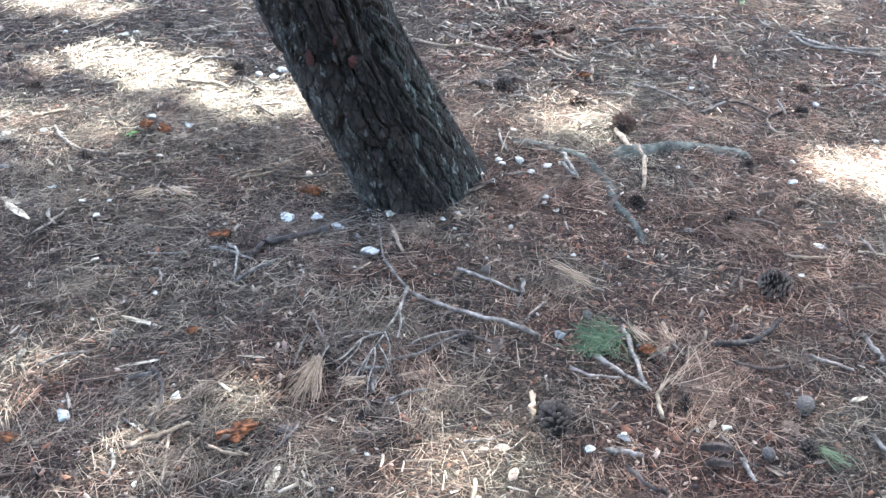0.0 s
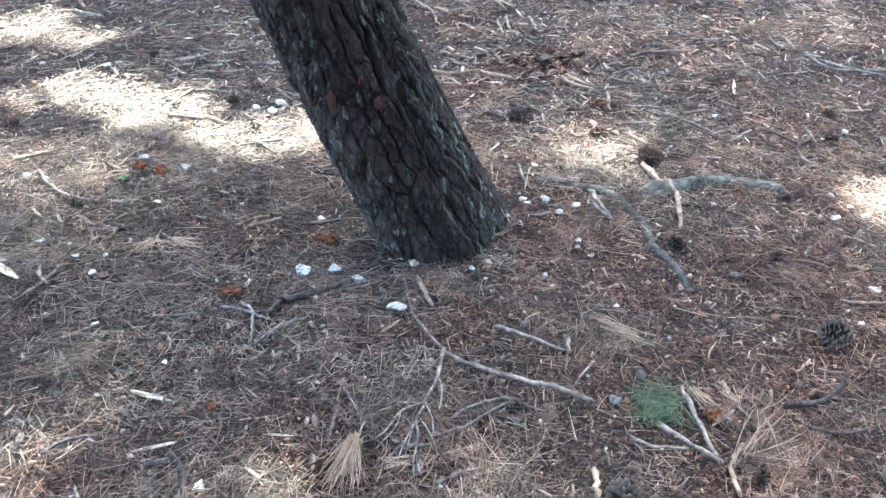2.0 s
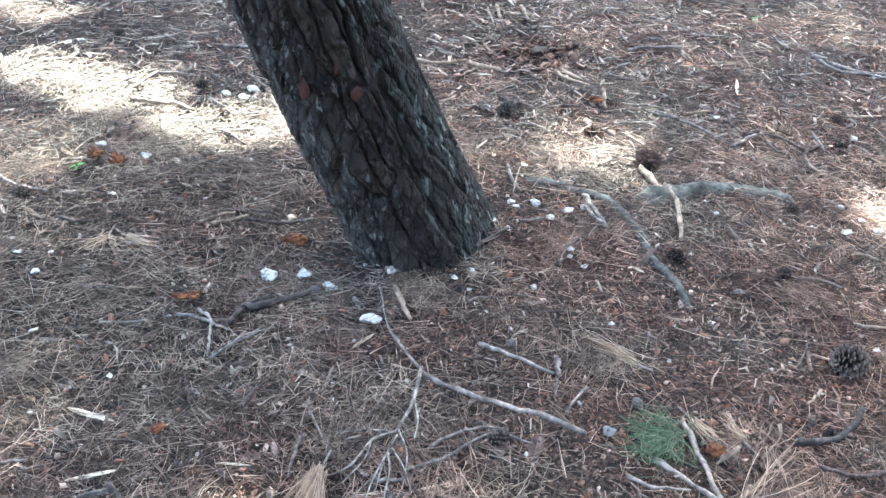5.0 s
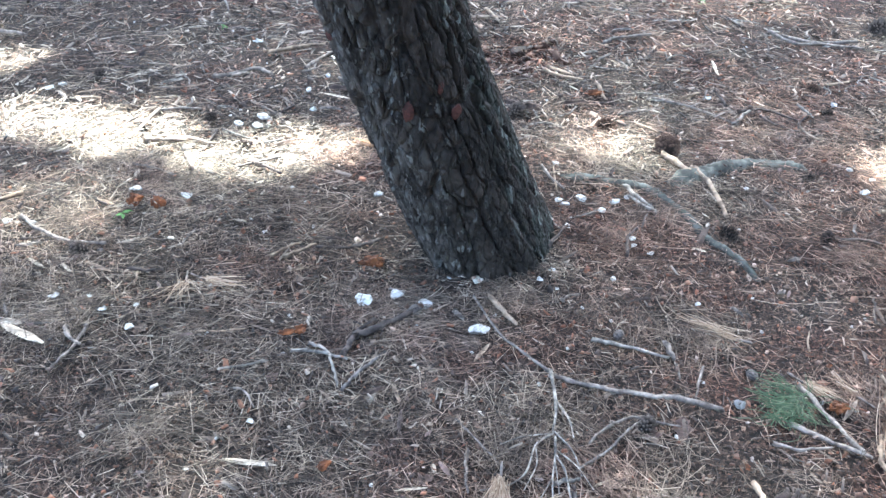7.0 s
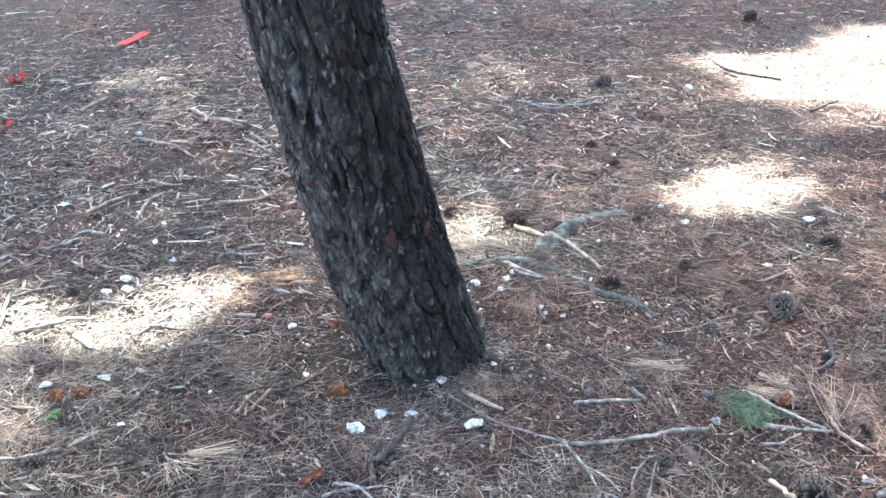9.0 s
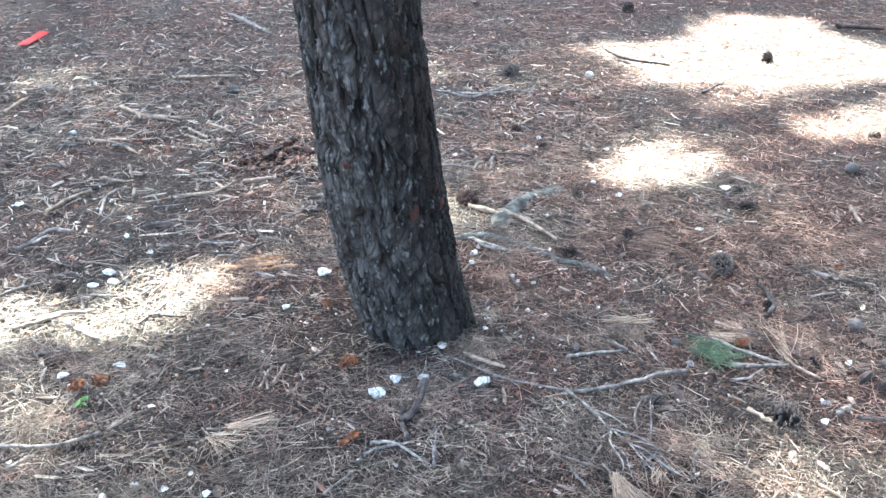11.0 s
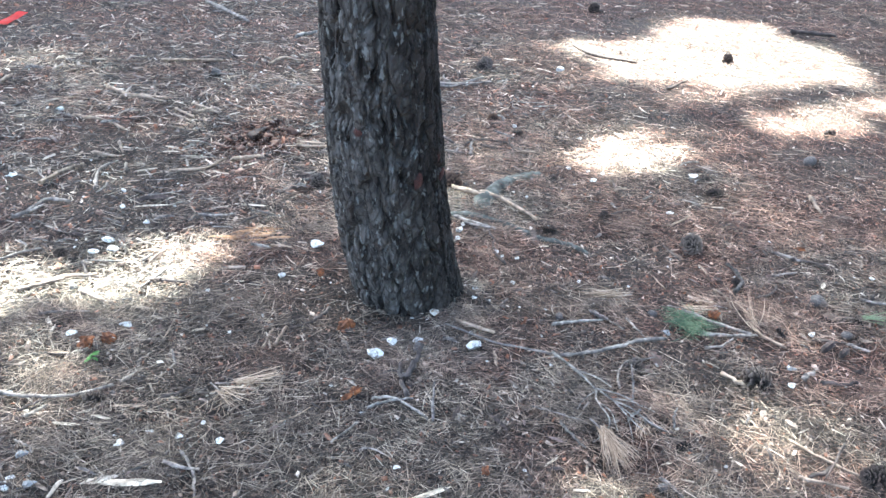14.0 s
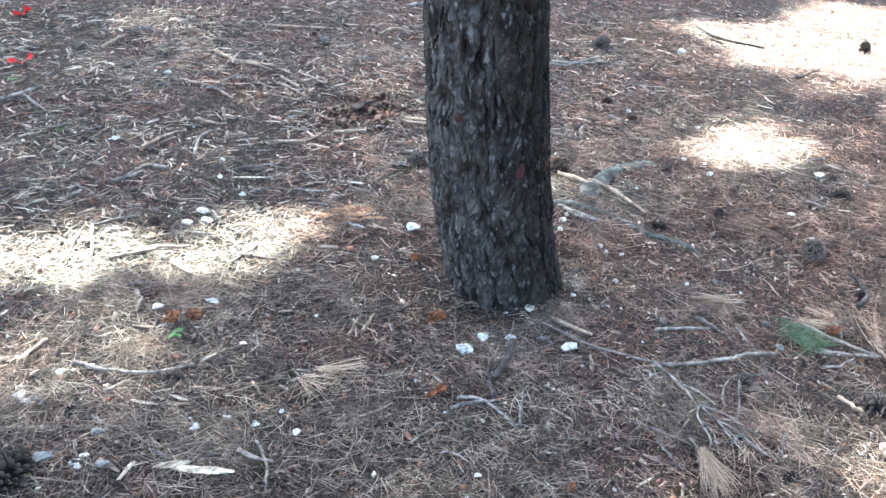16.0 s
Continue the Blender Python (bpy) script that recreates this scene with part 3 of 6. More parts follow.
def build_shade():
    x0, x1, y0, y1 = -3.2, 7.0, 0.2, 7.6
    cells = np.stack(np.meshgrid(np.arange(x0, x1, 0.064), np.arange(y0, y1, 0.064)), -1).reshape(-1, 2)
    count = len(cells)
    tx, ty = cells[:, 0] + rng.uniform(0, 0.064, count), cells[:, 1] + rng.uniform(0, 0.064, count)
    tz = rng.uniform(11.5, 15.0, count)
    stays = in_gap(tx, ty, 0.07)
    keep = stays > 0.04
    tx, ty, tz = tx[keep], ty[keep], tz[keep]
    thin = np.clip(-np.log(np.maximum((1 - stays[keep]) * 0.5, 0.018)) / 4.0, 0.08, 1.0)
    # looser added crowns go on all round, with chance openings
    ox, oy = rng.uniform(-9, 12, 5200), rng.uniform(-7, 14, 5200)
    open_sky = np.sin(ox * 1.9 + 0.7 * oy) + np.sin(oy * 1.6 - 0.9 * ox + 2) + np.sin(ox * 3.7 + oy * 3.1)
    out = ~((ox > x0) & (ox < x1) & (oy > y0) & (oy < y1)) & (open_sky < 1.0) & (np.hypot(ox - 1.5, (oy - 3.5)) < 9.0 + 1.2 * np.sin(3 * np.arctan2(oy - 3.5, ox - 1.5)))
    tx, ty, tz = np.append(tx, ox[out]), np.append(ty, oy[out]), np.append(tz, rng.uniform(11.5, 15.0, out.sum()))
    large = np.append(np.ones(keep.sum()), np.full(out.sum(), 2.6))
    thin = np.append(thin, np.ones(out.sum()))
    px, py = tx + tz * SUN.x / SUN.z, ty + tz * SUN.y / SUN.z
    stems = [(-2.6, 13.0), (2.4, 14.0), (7.4, 13.4), (-6.0, 8.5), (13.0, 13.0), (3.4, 20.5)]
    near = np.argmin([np.hypot(px - sx, (py - sy) * 0.6) for sx, sy in stems], 0)
    for k, (sx, sy) in enumerate(stems):
        tree = tagged(new("pine_tree"), "tall unseen pine added to shade the clearing", "tree")
        top = Vector((sx + 0.3, sy - 0.8, 14.0))
        part("trunk", tapered([(sx, sy, -0.1), (sx + 0.1, sy - 0.1, 5.0), (sx + 0.2, sy - 0.4, 10), top], 0.24, 0.07, 12, k), "darkbark", tree)
        sel = near == k
        cx, cy, cz, grow, slim = px[sel], py[sel], tz[sel], large[sel], thin[sel]
        for i in rng.choice(len(cx), 26, False):
            z0 = rng.uniform(9.5, 13.0)
            a = Vector((sx + 0.2, sy - 0.4, z0))
            b = Vector((cx[i], cy[i], cz[i] - 0.05))
            m = a.lerp(b, 0.55) + Vector((0, 0, 0.2))
            line = [a.lerp(b, t) for t in (0.2, 0.4, 0.6, 0.8, 1.0)]
            g = [(q.x - q.z * SUN.x / SUN.z, q.y - q.z * SUN.y / SUN.z) for q in line]
            if min(float(in_gap(np.array(q[0]), np.array(q[1]), 0.12)) for q in g) < 1:
                continue
            part("limb", tapered([a, m, b], 0.045, 0.012, 6, i), "darkbark", tree)
        n, q = len(cx), 9
        base = np.repeat(np.stack([cx, cy, cz], 1), q, 0)
        way = rng.normal(size=(n * q, 3))
        way[:, 2] *= 0.7
        way /= np.linalg.norm(way, axis=1)[:, None]
        side = np.cross(way, rng.normal(size=(n * q, 3)))
        side /= np.linalg.norm(side, axis=1)[:, None]
        ln, wd = rng.uniform(0.06, 0.13, (n * q, 1)) * np.repeat(grow, q)[:, None], rng.uniform(0.034, 0.056, (n * q, 1)) * np.repeat(grow * slim, q)[:, None]
        base = base + rng.normal(0, 0.03, base.shape) * np.repeat(grow, q)[:, None]
        v = np.stack([base, base + way * ln * 0.55 + side * wd * 1.1, base + way * ln, base + way * ln * 0.55 - side * wd * 1.1], 1)
        crown = bulk("crown", v.reshape(-1, 3), np.arange(n * q * 4).reshape(-1, 4), MATS["foliage"])
        crown.parent = tree


build_shade()


# two more leaning pines on the far side of the clearing
for sx, sy, wide, words in ((-0.99, 5.64, 0.14, "dark-barked leaning pine at the clearing's edge"), (1.22, 7.13, 0.16, "dark pine trunk beyond a weathered grey log")):
    pine = tagged(new("pine_tree"), words, "tree")
    top = Vector((sx - 2.6, sy - 0.2, 7.0))
    bm = tapered([(sx, sy, -0.08), (sx - 0.36, sy, 1.0), (sx - 1.4, sy - 0.1, 4.0), top], wide, 0.06, 40, int(wide * 100))
    bmesh.ops.subdivide_edges(bm, edges=bm.edges[:], cuts=3, use_grid_fill=True)
    for vert in bm.verts:
        q = vert.co
        vert.co += Vector((q.x - sx, q.y - sy, 0)).normalized() * 0.014 * noise.noise(Vector((q.x * 26, q.y * 26, q.z * 7))) if q.z < 3 else Vector()
    part("trunk", bm, "bark", pine)
    leafage("crown", top, (1.3, 1.3, 0.7), 160, pine, 2.0)


# unseen pines added behind the walker, to dim the sky light from there
for sx, sy, hh in ((-0.6, -5.6, 5.5), (2.6, -4.6, 6.5), (5.6, -3.2, 6.0), (8.6, 0.4, 6.5), (0.9, -8.0, 7.5), (4.6, -7.4, 7.0), (9.5, 5.2, 7.0)):
    pine = tagged(new("pine_tree"), "young unseen pine added to dim the sky light", "tree")
    part("trunk", tapered([(sx, sy, -0.1), (sx + 0.05, sy, hh * 0.5), (sx + 0.15, sy + 0.1, hh)], 0.13, 0.03, 10, int(hh * 10)), "darkbark", pine)
    for lv in (0.25, 0.45, 0.65, 0.85):
        leafage("crown", Vector((sx + 0.1, sy, hh * lv + 0.4)), (1.9 - lv, 1.9 - lv, 0.75), 150, pine, 3.4)


# ---- loose things on the forest floor ----
serial = 0


def seed_next():
    global serial
    serial += 1
    return serial


def floor_at(x, y):
    return float(gz(np.array(x), np.array(y)))


def stick(name, pts, r, mat, label, lift=0.9):
    """A dead stick lying along a few points of the ground."""
    seed = seed_next()
    gen = np.random.default_rng(seed)
    ox, oy = pts[0]
    r = max(r * (0.85 if oy < 3.5 else 0.72), 0.0022)
    line = rounded([(x - ox, y - oy, floor_at(x, y) + r * lift + 0.015) for x, y in pts], 5)
    n = len(line)
    for q in line[1:-1]:
        q.x += gen.normal() * r * 0.35
        q.y += gen.normal() * r * 0.35
    radii = [r * (1.0 - 0.35 * i / (n - 1)) for i in range(n)]
    bm = tube(line, radii, 8, 0.15, seed, 0.8)
    return thing(name, bm, mat, Matrix.Translation((ox, oy, 0)), label, "stick")


def scale_mesh(name, mat, w, l):
    """One scale of a cone: a tongue with a thick swollen tip, pointing along +x."""
    bm = bmesh.new()
    rows = ((0.0, 0.16, 0.05), (0.5, 0.30, 0.06), (0.86, 0.48, 0.10), (0.97, 0.36, 0.20), (1.06, 0.06, 0.05))
    rings = []
    for x, hw, th in rows:
        rings.append([bm.verts.new((x * l, s * hw * w, z * th * w)) for s, z in ((-1, -0.3), (-0.55, 1), (0.55, 1), (1, -0.3), (0, -1))])
    for a, b in zip(rings, rings[1:]):
        for k in range(5):
            bm.faces.new((a[k], a[(k + 1) % 5], b[(k + 1) % 5], b[k]))
    bm.faces.new(rings[-1])
    bm.faces.new(list(reversed(rings[0])))
    bmesh.ops.recalc_face_normals(bm, faces=bm.faces)
    me = bpy.data.meshes.new(name)
    bm.to_mesh(me)
    bm.free()
    me.materials.append(MATS[mat])
    return me


SCALES = {m: scale_mesh("scale", m, 1.0, 1.0) for m in ("cone_grey", "cone_dark", "cone_brown")}


def cone(x, y, d, mat, openness, label):
    """A pine cone on its side: an egg-shaped core set round with scales in spirals."""
    seed = seed_next()
    gen = np.random.default_rng(seed)
    d = min(d, 0.092) * 0.92
    ob = tagged(new("pine_cone"), label, "pine cone", "fallen pine cones")
    length = d * (1.28 if openness else 1.15)
    core_r = d * (0.13 if openness else 0.40)
    ob.matrix_world = pose(x, y, floor_at(x, y) + d * 0.32 + 0.002, gen.uniform(-8, 8), gen.uniform(60, 95), gen.uniform(0, 360))
    bm = bmesh.new()
    bmesh.ops.create_uvsphere(bm, u_segments=12, v_segments=9, radius=1.0)
    bm.transform(Matrix.Diagonal((core_r, core_r, length * 0.47, 1)))
    part("core", bm, "cone_core" if openness else "cone_shut", ob)
    n = 120 if d > 0.05 else 84 if d > 0.036 else 50
    mats = []
    for i in range(n):
        f = (i + 0.5) / n
        ang = i * 2.39996
        z = (f - 0.5) * length * 0.92
        body = max(0.16, math.sin(math.pi * min(max(f * 0.86 + 0.10, 0), 1)) ** 0.7)
        out = d * 0.5 * body
        rise = (50 if openness else 74) - 50 * (1 - f) * openness + gen.normal() * 10
        start = Matrix.Rotation(ang, 4, "Z") @ Matrix.Translation((core_r * body * 0.55, 0, z))
        reach = max(out - core_r * body * 0.55, d * 0.10) * (1.05 if openness else 1.0)
        if openness == 0:
            reach = d * 0.2
        reach *= gen.uniform(0.86, 1.12)
        w = d * (0.175 if openness else 0.20) * (0.6 + 0.5 * body) * gen.uniform(0.8, 1.15)
        ang += gen.normal() * 0.09
        mats.append(start @ Matrix.Rotation(-radians(rise), 4, "Y") @ Matrix.Diagonal((reach * (1.18 if openness else 1.0), w, w * (0.75 if openness else 1.0), 1)))
    if d > 0.032:
        for m in mats:
            s = new("scale", SCALES[mat])
            s.parent = ob
            s.matrix_local = m
    else:
        bm = bmesh.new()
        for m in mats:
            got = len(bm.verts)
            bm.from_mesh(SCALES[mat])
            bm.verts.ensure_lookup_table()
            bmesh.ops.transform(bm, matrix=m, verts=bm.verts[got:])
        part("scales", bm, mat, ob)
    return ob


def stone_form(seed, sx, sy, sz, detail=2):
    gen = np.random.default_rng(seed)
    bm = bmesh.new()
    bmesh.ops.create_icosphere(bm, subdivisions=detail, radius=1.0)
    shift = Vector(gen.uniform(-50, 50, 3))
    for v in bm.verts:
        n = v.co.copy()
        k = 1 + 0.42 * noise.noise(n * 1.1 + shift) + 0.22 * noise.noise(n * 2.4 + shift) + 0.08 * noise.noise(n * 5 + shift)
        v.co = Vector((n.x * sx * k, n.y * sy * k, n.z * sz * k))
    return bm


def broken_stone(seed, sx, sy, sz):
    """A stone with a few broken faces."""
    gen = np.random.default_rng(seed)
    bm = stone_form(seed, 1.0, 1.0, 1.0, 3)
    for _ in range(11):
        way = Vector(gen.normal(size=3)).normalized()
        reach = gen.uniform(0.42, 0.80)
        for v in bm.verts:
            over = v.co.dot(way) - reach
            if over > 0:
                v.co -= way * over * 0.92
    bm.transform(Matrix.Diagonal((sx * 1.12, sy * 1.12, sz * 1.12, 1)))
    return bm


def stone(x, y, w, h, mat, label):
    seed = seed_next()
    gen = np.random.default_rng(seed)
    w = w * (0.88 if y > 3.2 else 0.98)
    a, b = w / 2, max(w * 0.36, min(h, w) * 0.55)
    bm = broken_stone(seed, a * 0.95, b * 0.86, min(a, b) * 0.48)
    at = pose(x, y, floor_at(x, y) + min(a, b) * 0.26 + 0.011, gen.uniform(-10, 10), gen.uniform(-10, 10), gen.uniform(-35, 35))
    return thing("stone", bm, mat, at, label, "stone", "white stones")


def splinter(seed, l, w, t, arched=0.6):
    """A torn slab: long, uneven edges, tapered broken ends."""
    gen = np.random.default_rng(seed)
    bm = bmesh.new()
    n = 7
    rows = []
    for i in range(n + 1):
        f = i / n
        taper = gen.uniform(0.08, 0.35) if i in (0, n) else gen.uniform(0.5, 0.85) if i in (1, n - 1) else 1.0
        hw0, hw1 = w / 2 * taper * gen.uniform(0.86, 1.05), w / 2 * taper * gen.uniform(0.86, 1.05)
        x = (f - 0.5) * l + gen.normal() * l * 0.012
        arch = t * arched * (1 - (2 * f - 1) ** 2) + gen.normal() * t * 0.12
        th = t * (0.5 if i in (0, n) else gen.uniform(0.8, 1.1))
        rows.append([bm.verts.new(c) for c in ((x, -hw0, arch), (x, -hw0 * 0.4, arch + th), (x, hw1 * 0.4, arch + th * gen.uniform(0.8, 1.15)), (x, hw1, arch + th * 0.25), (x, 0, arch - th * 0.3))])
    for a, b in zip(rows, rows[1:]):
        for k in range(5):
            bm.faces.new((a[k], a[(k + 1) % 5], b[(k + 1) % 5], b[k]))
    bm.faces.new(rows[0])
    bm.faces.new(rows[-1])
    bmesh.ops.recalc_face_normals(bm, faces=bm.faces)
    return bm


def crumbling(seed, sx, sy, sz):
    """A lump of rotten wood, torn and pitted."""
    gen = np.random.default_rng(seed)
    bm = stone_form(seed, sx, sy, sz, 3)
    for v in bm.verts:
        v.co *= 1 + gen.normal() * 0.17 + 0.45 * noise.noise(Vector((v.co.x / sx, v.co.y / sy, v.co.z / sz)) * 1.8 + Vector((seed, 0, 0)))
    return bm


def chip(name, x, y, l, w, turn, mat, label):
    seed = seed_next()
    gen = np.random.default_rng(seed)
    t = max(min(w * {"orange": 0.6, "palewood": 0.11, "pale": 0.16, "leaf_pink": 0.12, "leaf_dry": 0.15}.get(mat, 0.35), 0.016), 0.0025)
    bm = crumbling(seed, max(l, w) * 0.40, w * 0.42, w * 0.33) if mat == "orange" else splinter(seed, max(l, w), w * 0.66, t, 0.1 if mat == "palewood" else 0.6)
    at = pose(x, y, floor_at(x, y) + (0.016 + w * 0.22 if mat == "orange" else 0.013), gen.uniform(-6, 6), gen.uniform(-4, 4), turn)
    return thing(name, bm, mat, at, label, name.split("_")[0] + " piece")


def tuft(x, y, l, turn, spread_deg, n, mat, label, hang=0.0):
    """Needles that spring from one twig end, spread like a fan."""
    seed = seed_next()
    gen = np.random.default_rng(seed)
    ob = tagged(new("needle_tuft"), label, "pine needles")
    ob.location = (x, y, floor_at(x, y) + 0.010)
    l = min(max(l, 0.07), 0.16)
    yaw = radians(turn) + gen.normal(0, radians(spread_deg) * (1.1 if mat == "green" else 0.55), n)
    pitch = gen.normal(-hang, 0.12, n) if hang else np.abs(gen.normal(0.12, 0.14, n))
    ln = l * gen.uniform(0.6, 1.15, n)
    root = gen.normal(0, 0.020 if mat == "green" else 0.007, (n, 2))
    vx, vy, vz = root[:, 0] + np.cos(yaw) * ln / 2, root[:, 1] + np.sin(yaw) * ln / 2, 0.004 + 0.07 * hang + np.sin(pitch) * ln / 2 + gen.uniform(0, 0.012, n)
    v, f = strands(vx, vy, vz, yaw, pitch, ln, gen.uniform(0.0005, 0.0009, n), gen.normal(0, 0.75 if mat == "green" else 0.18, n), (-0.5, -0.25, 0.0, 0.25, 0.5))
    part_ob = bulk("needles", v, f, MATS[mat])
    part_ob.parent = ob
    a = Vector((0, 0, 0.004 + 0.07 * hang))
    b = a - Vector((math.cos(radians(turn)), math.sin(radians(turn)), 0)) * 0.05
    part("twig_end", tube(rounded([b, a.lerp(b, 0.5), a], 3), [0.0025] * 7, 6, 0.1, seed), "grey", ob)
    return ob


def root(points, r, sunk, label):
    """A weathered root that comes up out of the soil and goes down again, wider than high."""
    seed = seed_next()
    gen = np.random.default_rng(seed)
    ox, oy = points[0]
    n = len(points)
    line = rounded([(px - ox, py - oy, floor_at(px, py) + (-r * 1.1 if i in (0, n - 1) else -r * sunk)) for i, (px, py) in enumerate(points)], 12)
    m = len(line)
    shift = gen.uniform(-9, 9)
    radii = [r * (1.12 - 0.55 * i / (m - 1)) for i in range(m)]
    bm = tube(line, radii, 18, 0.0, seed, 0.2, 0.0)
    for v in bm.verts:
        v.co.z = floor_at(v.co.x + ox, v.co.y + oy) + (v.co.z - floor_at(v.co.x + ox, v.co.y + oy)) * 0.72
        q = v.co * 38 + Vector((shift, 0, 0))
        v.co += Vector((noise.noise(q), noise.noise(q + Vector((7, 0, 0))), 0.8 * noise.noise(q * 1.7))) * r * 0.22
    return thing("tree_root", bm, "root", Matrix.Translation((ox, oy, 0)), label, "root")


def seedling(x, y, s, label):
    gen = np.random.default_rng(seed_next())
    ob = tagged(new("seedling"), label, "plant", "green seedlings")
    ob.location = (x, y, floor_at(x, y))
    part("stem", tube(rounded([(0, 0, -0.004), (0.002, 0.001, s * 0.35), (0.004, 0, s * 0.7)], 3), [0.0012] * 7, 5, 0.05, 1), "leaf", ob)
    for i in range(7):
        bm = bmesh.new()
        l, w = s * gen.uniform(0.5, 0.8), s * gen.uniform(0.12, 0.2)
        rows = [[bm.verts.new((f * l, sgn * w * wd, -0.4 * l * f * f + (0.0 if sgn else -0.15 * w)))for sgn in (-1, 0, 1)] for f, wd in ((0, 0.15), (0.35, 1), (0.7, 0.8), (1, 0.08))]
        for a, b in zip(rows, rows[1:]):
            for k in range(2):
                bm.faces.new((a[k], a[k + 1], b[k + 1], b[k]))
        bmesh.ops.solidify(bm, geom=bm.faces[:], thickness=0.0006)
        bm.transform(pose(0.003, 0, s * gen.uniform(0.3, 0.7), 0, gen.uniform(-35, 5), i * 137.5))
        part("leaf", bm, "leaf", ob)
    return ob


def ribbon(x, y, l, w, turn, label, crumple=1.0):
    """A strip of thin plastic, more or less crumpled."""
    gen = np.random.default_rng(seed_next())
    bm = bmesh.new()
    n = 14
    rows = []
    for i in range(n + 1):
        f = i / n
        z = 0.016 + crumple * (0.012 * math.sin(f * 9) + 0.006 * math.sin(f * 21 + 1))
        rows.append([bm.verts.new(((f - 0.5) * l, s * w / 2 + crumple * 0.008 * math.sin(f * 6), z + s * crumple * 0.006 * math.sin(f * 8) + gen.normal() * 0.001)) for s in (-1, -0.33, 0.33, 1)])
    for a, b in zip(rows, rows[1:]):
        for k in range(3):
            bm.faces.new((a[k], a[k + 1], b[k + 1], b[k])).smooth = True
    bmesh.ops.solidify(bm, geom=bm.faces[:], thickness=0.0012)
    return thing("plastic_strip", bm, "red", pose(x, y, floor_at(x, y), 0, 0, turn), label, "litter strip")


def dead_leaf(x, y, s, turn, mat, label):
    """A dry lobed leaf, curled up at its edges."""
    gen = np.random.default_rng(seed_next())
    bm = bmesh.new()
    n = 9
    rows = []
    for i in range(n + 1):
        f = i / n
        half = s * 0.30 * math.sin(math.pi * min(f * 0.92 + 0.04, 1)) * (1 + 0.35 * math.sin(f * 17))
        curl = gen.uniform(0.6, 1.0)
        rows.append([bm.verts.new(((f - 0.5) * s, k * half, 0.006 + curl * 0.55 * half * k * k + 0.10 * s * (f - 0.5) ** 2 * 4 + gen.normal() * 0.0008)) for k in (-1, -0.5, 0, 0.5, 1)])
    for a, b in zip(rows, rows[1:]):
        for k in range(4):
            bm.faces.new((a[k], a[k + 1], b[k + 1], b[k])).smooth = True
    bmesh.ops.solidify(bm, geom=bm.faces[:], thickness=0.0008)
    return thing("dead_leaf", bm, mat, pose(x, y, floor_at(x, y), gen.uniform(-12, 12), gen.uniform(-12, 12), turn), label, "leaf")


def rotten_log(x, y, l, w, turn, label):
    """What is left of a rotten piece of wood: loose fibrous shards side by side."""
    gen = np.random.default_rng(seed_next())
    ob = tagged(new("rotten_wood"), label, "rotten wood")
    ob.matrix_world = pose(x, y, floor_at(x, y) + 0.006, 0, 0, turn)
    for i in range(26):
        bm = splinter(900 + i, l * gen.uniform(0.25, 0.6), w * gen.uniform(0.06, 0.14), 0.004)
        bm.transform(pose(gen.normal() * l * 0.24, gen.normal() * w * 0.24, gen.uniform(0, 0.006), gen.uniform(-15, 15), gen.uniform(-5, 5), gen.normal() * 9))
        part("shard", bm, "rotten", ob)
    return ob


root([(0.33, 3.035), (0.374, 3.010), (0.450, 2.970), (0.534, 2.929), (0.578, 2.862), (0.615, 2.765), (0.629, 2.663), (0.660, 2.584), (0.684, 2.501), (0.70, 2.45)], 0.0165, -0.55, "dusty grey-green root bending into the litter")
root([(0.65, 2.95), (0.70, 2.972), (0.757, 2.992), (0.832, 3.012), (0.909, 3.031), (1.001, 3.033), (1.075, 3.020), (1.13, 3.010)], 0.034, -0.10, "thick weathered grey-green root above the soil")
ribbon(-0.292, 5.741, 0.11, 0.03, 40, "crumpled red plastic strip on the litter")
ribbon(-0.521, 5.134, 0.12, 0.024, 15, "flat red plastic strip on the litter")
ribbon(0.425, 6.115, 0.26, 0.060, 39, "straight red plastic strip on dark litter", 0.12)
stick("log", [(0.96, 6.86), (1.10, 6.86), (1.24, 6.85), (1.32, 6.83)], 0.030, "grey", "weathered grey log in front of a trunk")
seedling(-0.933, 2.937, 0.035, "small bright green seedling beside orange bark")
seedling(-0.63, 4.949, 0.034, "small green plant far off")
seedling(-0.663, 4.374, 0.034, "faded green plant in litter")
seedling(1.36, 4.435, 0.034, "small pale green plant far off")

